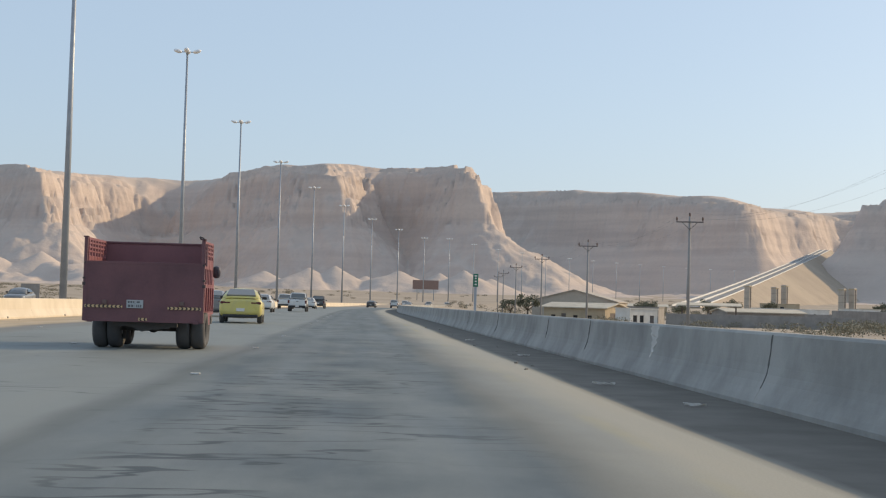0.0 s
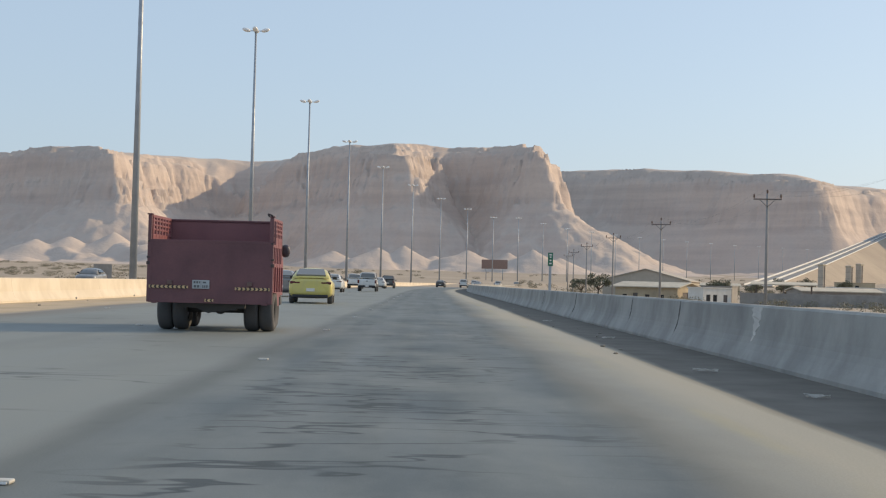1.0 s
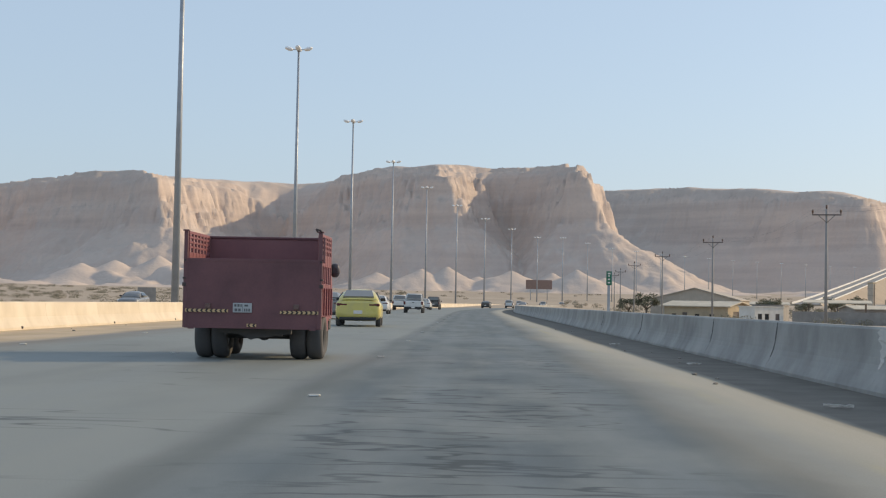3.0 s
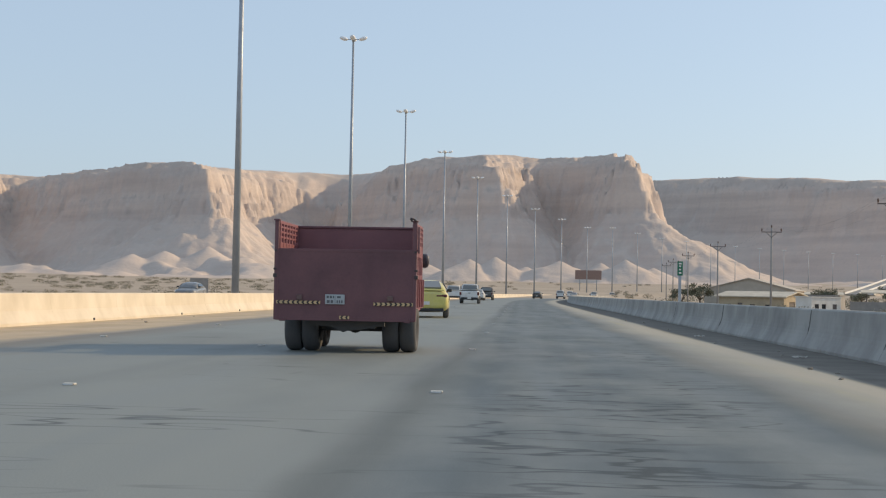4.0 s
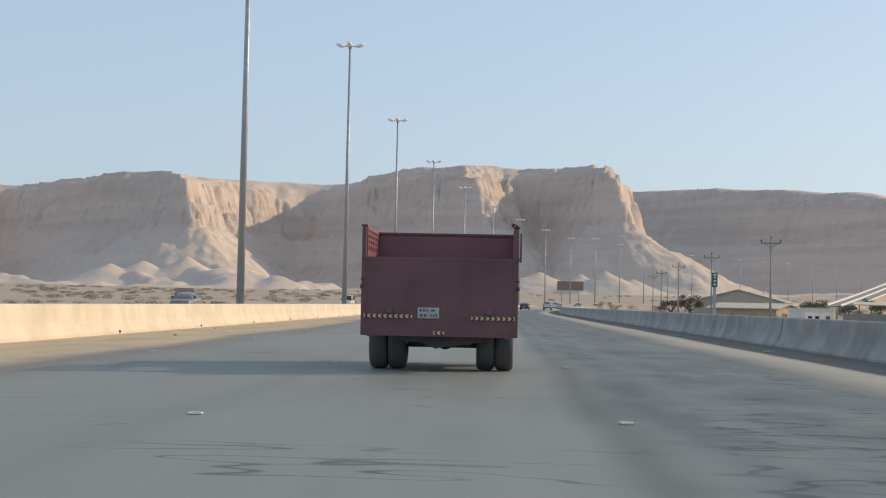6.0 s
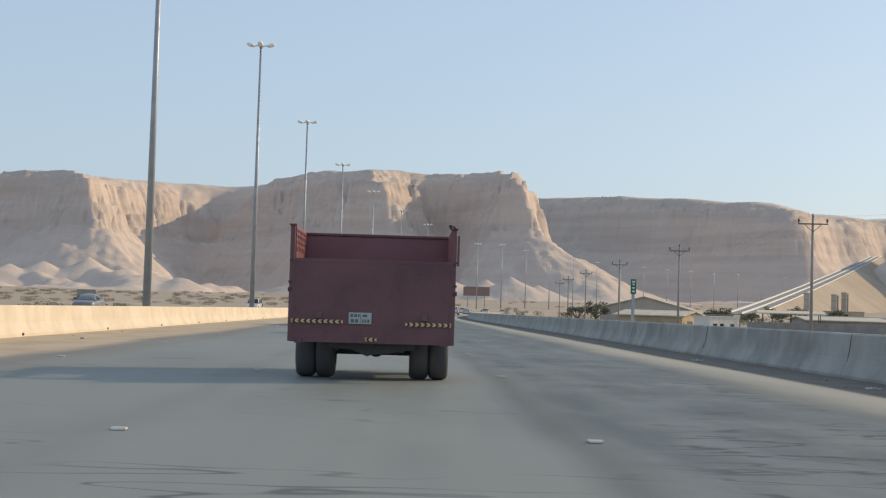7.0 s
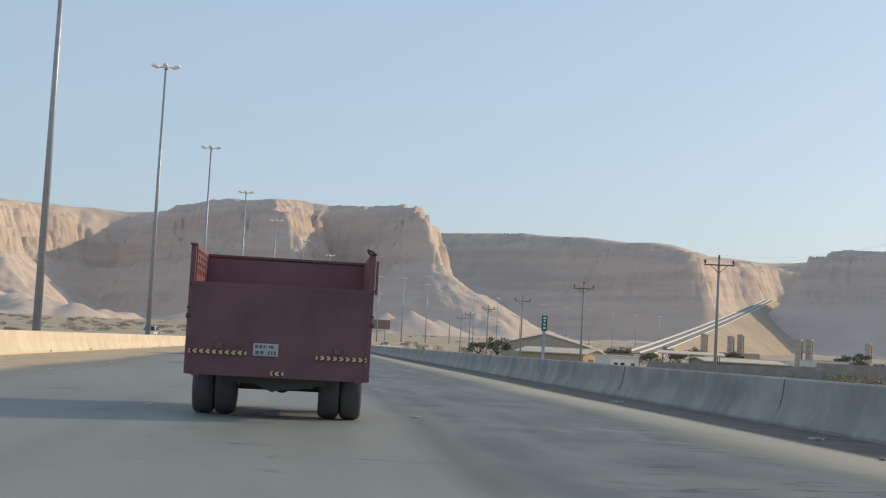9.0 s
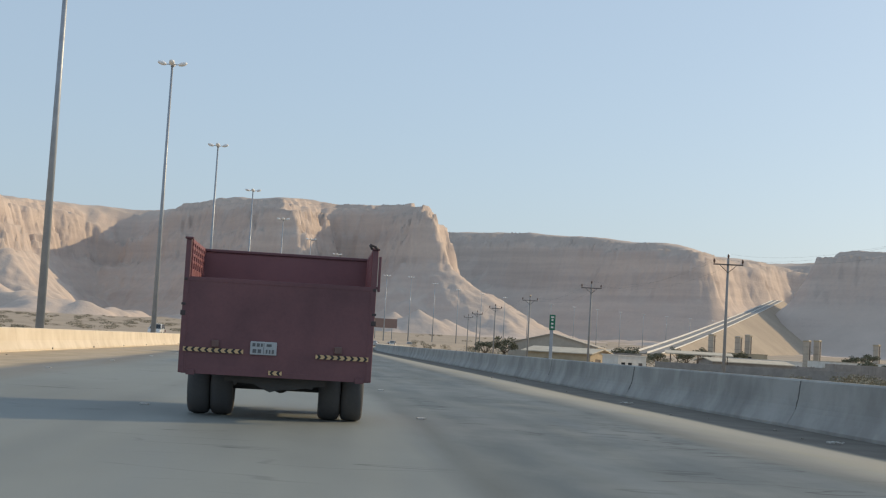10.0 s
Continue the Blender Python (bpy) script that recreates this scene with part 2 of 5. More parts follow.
M_ASPHALT = asphalt()
M_SAND = sand_ground()
M_ROCK = cliff_rock()
M_BARRIER = concrete("grey_concrete", (0.40, 0.395, 0.37), (0.285, 0.281, 0.262), (0.15, 0.148, 0.14), 0.55)
M_WALL = concrete("cream_concrete", (0.72, 0.63, 0.5), (0.64, 0.55, 0.42), (0.46, 0.385, 0.285), 0.4)
M_WHITE = worn("white_paint", (0.78, 0.76, 0.72), (0.5, 0.46, 0.4), 0.5)
M_STEEL = worn("galvanised_steel", (0.38, 0.415, 0.455), (0.28, 0.305, 0.34), 0.45, 0.35, 1.5)
M_LAMP = worn("lamp_housing", (0.88, 0.88, 0.87), (0.78, 0.78, 0.76), 0.3)
M_RUBBER = worn("rubber", (0.085, 0.085, 0.088), (0.135, 0.128, 0.12), 0.85)
M_BLACK = worn("black_plastic", (0.02, 0.02, 0.022), (0.05, 0.05, 0.05), 0.5)

# ---- the road's line: straight, then bending to the right ----
HEAD, BEND_AT, RADIUS = radians(-1.8), 115.0, 1690.0


def road(s, off=0.0, z=0.0):
    """The point s metres along the road, off metres to the right of the lorry's lane, and the heading there."""
    if s <= BEND_AT:
        x, y, h = 0.1 + s * math.sin(HEAD), s * math.cos(HEAD), HEAD
    else:
        h = HEAD + (s - BEND_AT) / RADIUS
        x = 0.1 + BEND_AT * math.sin(HEAD) + RADIUS * (math.cos(HEAD) - math.cos(h))
        y = BEND_AT * math.cos(HEAD) + RADIUS * (math.sin(h) - math.sin(HEAD))
    return Vector((x + off * math.cos(h), y - off * math.sin(h), z)), h


def on_road(s, off, z=0.0, turn=0.0):
    p, h = road(s, off, z)
    return pose(p.x, p.y, p.z, 0, 0, -math.degrees(h) + turn)


def strip(name, offs, s0, s1, step, z, mat, label, category):
    bm = bmesh.new()
    uv = bm.loops.layers.uv.new("road")
    n = int((s1 - s0) / step)
    rows = []
    for i in range(n + 1):
        s = s0 + i * step
        rows.append([(bm.verts.new(road(s, o, z)[0]), o, s) for o in offs])
    for a, b in zip(rows, rows[1:]):
        for j in range(len(offs) - 1):
            quad = (a[j], a[j + 1], b[j + 1], b[j])
            f = bm.faces.new([q[0] for q in quad])
            for loop, q in zip(f.loops, quad):
                loop[uv].uv = (q[1], q[2])
    ob = part(name, bm, mat)
    return tagged(ob, label, category, kind="structure")


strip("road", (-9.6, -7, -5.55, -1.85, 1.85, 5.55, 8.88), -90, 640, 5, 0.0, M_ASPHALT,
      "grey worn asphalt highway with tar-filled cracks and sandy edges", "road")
strip("opposite_road", (-30.5, -26, -22, -18.2), -60, 640, 5, 0.0, M_ASPHALT,
      "grey asphalt carriageway for oncoming traffic beyond the median", "road")


# ---- ground: one sheet, road on a low bank, rising gently to the cliffs ----
def vnoise(x, y, seed=0):
    """Smooth value noise between 0 and 1 on arrays."""
    xi, yi = np.floor(x).astype(np.int64), np.floor(y).astype(np.int64)
    fx, fy = x - xi, y - yi
    fx, fy = fx * fx * (3 - 2 * fx), fy * fy * (3 - 2 * fy)

    def rnd(a, b):
        h = (a * 374761393 + b * 668265263 + seed * 974634777) & 0xFFFFFFFF
        h = ((h ^ (h >> 13)) * 1274126177) & 0xFFFFFFFF
        return ((h ^ (h >> 16)) & 0xFFFF) / 65535.0

    a, b, c, d = rnd(xi, yi), rnd(xi + 1, yi), rnd(xi, yi + 1), rnd(xi + 1, yi + 1)
    return (a * (1 - fx) + b * fx) * (1 - fy) + (c * (1 - fx) + d * fx) * fy


def fbm(x, y, seed=0, octaves=4):
    out, amp, tot = 0.0, 1.0, 0.0
    for i in range(octaves):
        out = out + amp * vnoise(x * 2 ** i + 17.3 * i, y * 2 ** i - 9.1 * i, seed + i)
        tot, amp = tot + amp, amp * 0.5
    return out / tot


def road_offset(x, y):
    """Metres to the right of the road's line, for arrays."""
    straight = x - 0.1 - y * math.tan(HEAD)
    cx = 0.1 + BEND_AT * math.sin(HEAD) + RADIUS * math.cos(HEAD)
    cy = BEND_AT * math.cos(HEAD) - RADIUS * math.sin(HEAD)
    bent = RADIUS - np.hypot(x - cx, y - cy)
    return np.where(y > BEND_AT, bent, straight)


def ground_height(x, y):
    off = road_offset(x, y)
    bank = np.interp(off, (-42, -33, -9.0, 8.9, 14, 26), (-1.0, -0.12, -0.12, -0.12, -0.95, -1.15))
    dist = np.hypot(x, y)
    rise = 13.0 * np.clip((dist - 260) / 1000, 0, 1.3) ** 1.3
    away = np.clip((np.abs(off) - 30) / 60, 0, 1)
    rough = (fbm(x / 40, y / 40, 5) - 0.5) * 1.6 * away * np.clip(dist / 200, 0.3, 1)
    far = np.clip((dist - 560) / 80, 0, 1)
    return bank * (1 - far) + far * -1.0 + rise + rough


def grid_mesh(name, xs, ys, zs, mat, smooth=True):
    nx, ny = len(xs), len(ys)
    gx, gy = np.meshgrid(xs, ys)
    verts = np.stack([gx.ravel(), gy.ravel(), zs.ravel()], axis=1)
    i = np.arange(nx * ny).reshape(ny, nx)
    quads = np.stack([i[:-1, :-1].ravel(), i[:-1, 1:].ravel(), i[1:, 1:].ravel(), i[1:, :-1].ravel()], axis=1)
    me = bpy.data.meshes.new(name)
    me.from_pydata(verts.tolist(), [], quads.tolist())
    me.materials.append(mat)
    for p in me.polygons:
        p.use_smooth = smooth
    return new(name, me)


gx = np.unique(np.concatenate([np.linspace(-4600, -600, 26), np.linspace(-600, -60, 60), np.linspace(-60, 60, 81), np.linspace(60, 600, 60), np.linspace(600, 4600, 26)]))
gy = np.unique(np.concatenate([np.linspace(-4600, -100, 26), np.linspace(-100, 640, 150), np.linspace(640, 1500, 60), np.linspace(1500, 4600, 26)]))
GX, GY = np.meshgrid(gx, gy)
tagged(grid_mesh("ground", gx, gy, ground_height(GX, GY), M_SAND), "flat sandy desert ground with darker scrub patches", "ground", kind="structure")


# ---- escarpments: a plateau cut off by cliffs above slopes of scree ----
def polar(az, dist):
    return 2.35 + dist * math.sin(radians(az)), -21.5 + dist * math.cos(radians(az))


def escarpment(name, rim, back, xs, ys, seed, label, rugged=1.0, mounds=24, bowls=(), fan=0.0, cones=(), flute=5.5, beds=1.1):
    """rim: bearing, distance and height of the cliff's edge; back: the plateau's hidden corners."""
    pts = [(*polar(a, d), h * 1.075) for a, d, h in rim]
    poly = [(x, y) for x, y, _ in pts] + [polar(a, d) for a, d in back]
    X, Y = np.meshgrid(xs, ys)
    spur = 20 * rugged * min(1.0, flute / 5.5 + 0.1)
    wx = X + 46 * rugged * (fbm(X / 130, Y / 130, seed) - 0.5) + spur * (fbm(X / 30, Y / 30, seed + 9) - 0.5) + flute * (np.abs(fbm(X / 11, Y / 11, seed + 13, 2) - 0.5) * 2)
    wy = Y + 46 * rugged * (fbm(X / 130, Y / 130, seed + 20) - 0.5) + spur * (fbm(X / 30, Y / 30, seed + 30) - 0.5) + flute * (np.abs(fbm(X / 11, Y / 11, seed + 33, 2) - 0.5) * 2)
    best = np.full(X.shape, 1e9)
    inside = np.zeros(X.shape, bool)
    for (ax, ay), (bx, by) in zip(poly, poly[1:] + poly[:1]):
        dx, dy = bx - ax, by - ay
        t = np.clip(((wx - ax) * dx + (wy - ay) * dy) / (dx * dx + dy * dy), 0, 1)
        best = np.minimum(best, np.hypot(wx - ax - t * dx, wy - ay - t * dy))
        cross = ((ay > wy) != (by > wy)) & (wx < (bx - ax) * (wy - ay) / ((by - ay) or 1e-9) + ax)
        inside ^= cross
    sd = np.where(inside, best, -best)
    w = [1 / ((X - x) ** 2 + (Y - y) ** 2 + 900) ** 1.5 for x, y, _ in pts]
    height = sum(a * h for a, (_, _, h) in zip(w, pts)) / sum(w)
    gully = (np.abs(fbm(X / 70, Y / 70, seed + 50) - 0.5) * 2) ** 0.8
    toe = 0.6 + 0.45 * fbm(X / 120, Y / 120, seed + 60) + fan * np.clip((X - 60) / 90, 0, 1)
    sdt = np.where(sd < -26, -26 + (sd + 26) / toe, sd)
    share = np.interp(sdt, (-170, -108, -88, -62, -27, -22, -13, -10, -2, 4, 20, 40, 70, 150, 600),
                      (0, 0.012, 0.07, 0.22, 0.45, 0.49, 0.66, 0.675, 0.87, 0.885, 0.945, 0.975, 0.99, 1.0, 1.02))
    scree = np.clip(np.interp(sdt, (-210, -120, -30), (0, 1, 0)), 0, 1)
    step = 8.5
    zc = height * share + 5 * (fbm(X / 60, Y / 60, seed + 90) - 0.5)
    ledge = (np.floor(zc / step) + np.clip((zc / step % 1 - 0.38) / 0.22, 0, 1)) * step - zc
    ledge = ledge * np.interp(share, (0.42, 0.5, 0.93, 0.97), (0, beds, beds, 0))
    z = height * share + ledge + scree * (gully - 0.35) * 3.5 + (fbm(X / 14, Y / 14, seed + 70, 3) - 0.5) * np.interp(share, (0.3, 0.5), (1.5, 5.0)) * np.clip(share * 6, 0, 1) * np.interp(share, (0, 0.9, 1.0), (1, 1, 0.3))
    for az, dist, wide, wide_right, deep, fall in bowls:
        bx, by = polar(az, dist)
        span = np.where(X < bx, wide, wide_right)
        crag = 1 + 0.9 * (fbm(X / 16, Y / 16, seed + 95) - 0.5)
        z = z - fall * crag * np.exp(-(((X - bx) / span) ** 2 + ((Y - by) / deep) ** 2)) * np.interp(share, (0.4, 0.62, 0.95, 0.99), (0, 1, 1, 0.15))
    mound = np.clip(fbm(X / 66, Y / 66, seed + 80, 4) - 0.54, 0, 1) * mounds * np.interp(sd, (-250, -190, -130, -90), (0, 1, 1, 0)) * (1 - np.clip((X - 20) / 60, 0, 1) * min(1, fan))
    z = z + mound
    base = ground_height(X, Y)
    z = np.where(sd < -300, base - 3, np.maximum(base - 3 + share * 4, z + (1 - share) * base - 1.0))
    rill = 1 + 0.7 * (fbm(X / 26, Y / 26, seed + 97) - 0.5)
    for az, dist, wide, tall in cones:
        cx, cy = polar(az, dist)
        z = np.maximum(z, base - 1 + tall * np.clip(1 - rill * np.hypot(X - cx, (Y - cy) * 0.8) / wide, 0, 1) ** 1.15)
    ob = grid_mesh(name, xs, ys, z, M_ROCK)
    return tagged(ob, label, "cliff", kind="structure")


escarpment("escarpment",
           ((-34, 1480, 118), (-27, 1440, 116), (-24.6, 1450, 116), (-23.4, 1660, 124), (-22.0, 1760, 129), (-21.4, 1760, 129), (-18.2, 1530, 123), (-15.2, 1330, 114), (-14.6, 1325, 114),
            (-14.15, 1440, 122), (-13.4, 1600, 132), (-12.2, 1720, 139), (-10.6, 1780, 144), (-9.6, 1780, 148), (-6.2, 1640, 154), (-4.4, 1520, 144), (-3.5, 1440, 136), (-2.9, 1425, 134), (-2.4, 1490, 141), (-1.9, 1550, 150), (-1.0, 1562, 151), (0.0, 1552, 150),
            (0.9, 1515, 147), (1.7, 1462, 147), (2.35, 1432, 147), (2.7, 1530, 148), (3.1, 1700, 150)),
           ((2.4, 2300), (-34, 2300)), np.arange(-900, 240, 2.3), np.concatenate([np.arange(1000, 1200, 5.0), np.arange(1200, 1720, 2.3), np.arange(1720, 1960, 8.0)]), 3,
           "tan sandstone escarpment with sunlit buttresses and scree slopes", 1.0, 60,
           ((-9.0, 1760, 45, 45, 80, 40),), 0.75,
           ((-17.3, 1215, 46, 19), (-16.0, 1225, 50, 22), (-14.3, 1230, 60, 27), (-12.6, 1290, 45, 15), (-5.6, 1300, 44, 17), (-3.8, 1275, 44, 21), (-2.75, 1280, 40, 23),
            (-1.5, 1300, 42, 14), (-0.15, 1285, 58, 20), (1.5, 1262, 38, 19), (2.5, 1255, 44, 22), (3.6, 1265, 40, 15)))
escarpment("far_escarpment",
           ((1.5, 2350, 178), (3.0, 2300, 180), (5.3, 2220, 182), (8.0, 2120, 172), (11.0, 2020, 161), (13.4, 1930, 147), (13.9, 1945, 146), (15.4, 2150, 148), (16.8, 2350, 161),
            (17.5, 2385, 156), (18.5, 2420, 172), (24, 2500, 178), (34, 2500, 180)),
           ((34, 3000), (1.5, 3000)), np.arange(20, 1500, 5.0), np.concatenate([np.arange(1180, 1700, 10.0), np.arange(1700, 2450, 4.5), np.arange(2450, 2700, 20.0)]), 23,
           "distant hazy brown escarpment with a stepped rim", 1.3, flute=1.0, beds=1.6)
escarpment("side_escarpment", ((17.9, 1490, 113), (18.3, 1440, 115), (21, 1400, 113), (27, 1380, 113), (34, 1360, 113)), ((34, 1660), (19.3, 1660)),
           np.arange(120, 950, 5.0), np.arange(1050, 1790, 5.0), 43, "brown shaded cliff beside the mouth of a pass", 0.9, flute=2.0)


# ---- concrete walls beside the carriageway, in cast lengths ----
def jersey(length, h=0.8):
    pts = ((0, 0), (0.0, 0.05), (0.03, 0.11), (0.075, 0.19), (0.115, 0.27), (0.145, 0.35), (0.165, 0.44), (0.18, 0.54), (0.205, h - 0.03), (0.235, h), (0.405, h), (0.435, h - 0.03), (0.49, 0.36), (0.53, 0.27), (0.61, 0.12), (0.64, 0.07), (0.64, 0))
    bm = extrude_outline(pts, 0.003, length - 0.003)
    return bm


def long_wall(name, off, mat, s0, s1, length, label):
    root = empty(name, Matrix.Identity(4), label, "barrier", kind="structure")
    me = mesh_of("wall_length", jersey(length), mat)
    rng = random.Random(len(name))
    for i in range(int((s1 - s0) / length)):
        ob = new("wall_length", me)
        m = on_road(s0 + i * length, off + rng.uniform(-0.002, 0.002), rng.uniform(-0.004, 0.001), rng.uniform(-0.02, 0.02))
        ob.parent = root
        ob.matrix_world = m
    return root


long_wall("concrete_barrier", 8.2, M_BARRIER, -60, 540, 6.0, "grey concrete road barrier streaked with grime")
long_wall("median_wall", -9.99, M_WALL, -40, 560, 6.0, "cream sunlit concrete median wall with stained joints")



B_BROKEN = concrete("broken_concrete", (0.62, 0.6, 0.56), (0.42, 0.41, 0.38), (0.25, 0.24, 0.22), 0.5)

B_DIRTY = concrete("dirty_joint", (0.15, 0.148, 0.14), (0.11, 0.108, 0.1), (0.08, 0.08, 0.075), 0.5)


def broken_joint(s, wide, low, name="broken_edge", mat=None, label="pale freshly broken concrete"):
    """A ragged strip down a joint where the corners of two barrier lengths have chipped away."""
    q = random.Random(int(wide * 1000))
    bm = bmesh.new()
    prev = None
    for i in range(12):
        z = low + (0.775 - low) * i / 11
        face = float(np.interp(z, (0.19, 0.27, 0.35, 0.44, 0.54, 0.77), (0.075, 0.115, 0.145, 0.165, 0.18, 0.205)))
        half = wide * (0.25 + 0.75 * i / 11) * q.uniform(0.5, 1.1)
        mid = q.uniform(-0.15, 0.15) * wide
        ring = [bm.verts.new((face + d, y, z)) for d, y in ((0.02, mid - half), (-0.006, mid - half * 0.7), (-0.012 * q.random() - 0.004, mid), (-0.006, mid + half * 0.7), (0.02, mid + half))]
        if prev:
            for j in range(4):
                bm.faces.new((prev[j], prev[j + 1], ring[j + 1], ring[j]))
        prev = ring
    bmesh.ops.recalc_face_normals(bm, faces=bm.faces)
    ob = part(name, bm, mat or B_BROKEN, bpy.data.objects["concrete_barrier"], label)
    ob.matrix_world = on_road(s, 8.2)


broken_joint(-6.0, 0.42, 0.3)
for s, wide, low in ((-12.0, 0.028, 0.2), (0.0, 0.04, 0.22), (6.0, 0.03, 0.3), (18.0, 0.05, 0.2), (30.0, 0.05, 0.25)):
    broken_joint(s, wide, low, "joint_gap", B_DIRTY, "dark dirt-filled gap between two lengths")

for i in range(16):
    m = on_road(-14 + i * 10.4, -9.33, 0.0)
    hole = new("drain_hole", bpy.data.meshes.get("drain_hole") or mesh_of("drain_hole", box(-0.03, 0.01, -0.045, 0.045, 0.03, 0.1, bevel=0.01), M_BLACK))
    hole.parent = bpy.data.objects["median_wall"]
    hole.matrix_world = m


# ---- light masts along the median ----
def light_mast():
    root = empty("street_lamp", Matrix.Identity(4), "tall grey steel light mast with four lamp heads", "street lamp", "light masts along the median")
    part("base_plate", box(-0.3, 0.3, -0.3, 0.3, 0, 0.05, bevel=0.01), M_STEEL, root)
    part("pole", tube((0, 0, 0.05), (0, 0, 25.0), 0.23, 0.09, 16), M_STEEL, root, smooth=False)
    bm = bmesh.new()
    add_tube(bm, (-0.7, 0, 24.82), (0.7, 0, 24.82), 0.045, n=8)
    add_tube(bm, (0, -0.5, 24.85), (0, 0.5, 24.85), 0.045, n=8)
    add_tube(bm, (0, 0, 24.6), (0, 0, 25.15), 0.13, 0.1, n=10)
    part("crossarm", bm, M_STEEL, root)
    for x, y in ((-0.92, 0), (0.92, 0), (0, -0.6), (0, 0.6)):
        d = Vector((x, y, 0)).normalized()
        bm = bmesh.new()
        bmesh.ops.create_uvsphere(bm, u_segments=14, v_segments=8, radius=1.0)
        bmesh.ops.scale(bm, vec=(0.42, 0.26, 0.19), verts=bm.verts)
        bmesh.ops.rotate(bm, matrix=Matrix.Rotation(math.atan2(d.y, d.x), 3, "Z") @ Matrix.Rotation(radians(-16), 3, "Y"), verts=bm.verts)
        bmesh.ops.translate(bm, vec=(x, y, 24.9), verts=bm.verts)
        head = part("lamp_head", bm, M_LAMP, root, smooth=True)
        gb = bmesh.new()
        add_tube(gb, (x, y, 24.76), (x, y, 24.8), 0.15, 0.17, n=12)
        part("lens", gb, M_GLASS, head)
    return root


def glass(name, tint=(0.02, 0.025, 0.03), rough=0.06):
    k = Mat(name, tint, rough)
    k.b.inputs["Specular IOR Level"].default_value = 0.6
    dust = k.noise(6.0, 4.0)
    k.rough(k.ramp(dust, 0.4, 0.7, rough, rough + 0.12))
    return k.m


M_GLASS = glass("dark_glass")
mast = light_mast()
mast.matrix_world = on_road(57, -13.4, -0.12)
for i in (-2, -1, *range(1, 24)):
    at = on_road(57 + 53.0 * i, -13.4, -0.12)
    if i > 8:
        at.translation.z = float(ground_height(np.array([at.translation.x]), np.array([at.translation.y]))[0])
    copy_thing(mast, at)


# ---- the lorry ----
def loft(stations, n=24, power=3.6, x=0.0):
    """A rounded hull through stations of (along, half width, underside, top)."""
    bm = bmesh.new()
    rings = []
    for y, hw, z0, z1 in stations:
        ring = []
        for i in range(n):
            a = 2 * math.pi * i / n
            c, s = math.cos(a), math.sin(a)
            ring.append(bm.verts.new((x + hw * math.copysign(abs(c) ** (2 / power), c), y, (z0 + z1) / 2 + (z1 - z0) / 2 * math.copysign(abs(s) ** (2 / power), s))))
        rings.append(ring)
    for a, b in zip(rings, rings[1:]):
        for i in range(n):
            bm.faces.new((a[i], a[(i + 1) % n], b[(i + 1) % n], b[i])).smooth = True
    bm.faces.new(rings[0])
    bm.faces.new(rings[-1])
    bmesh.ops.recalc_face_normals(bm, faces=bm.faces)
    return bm


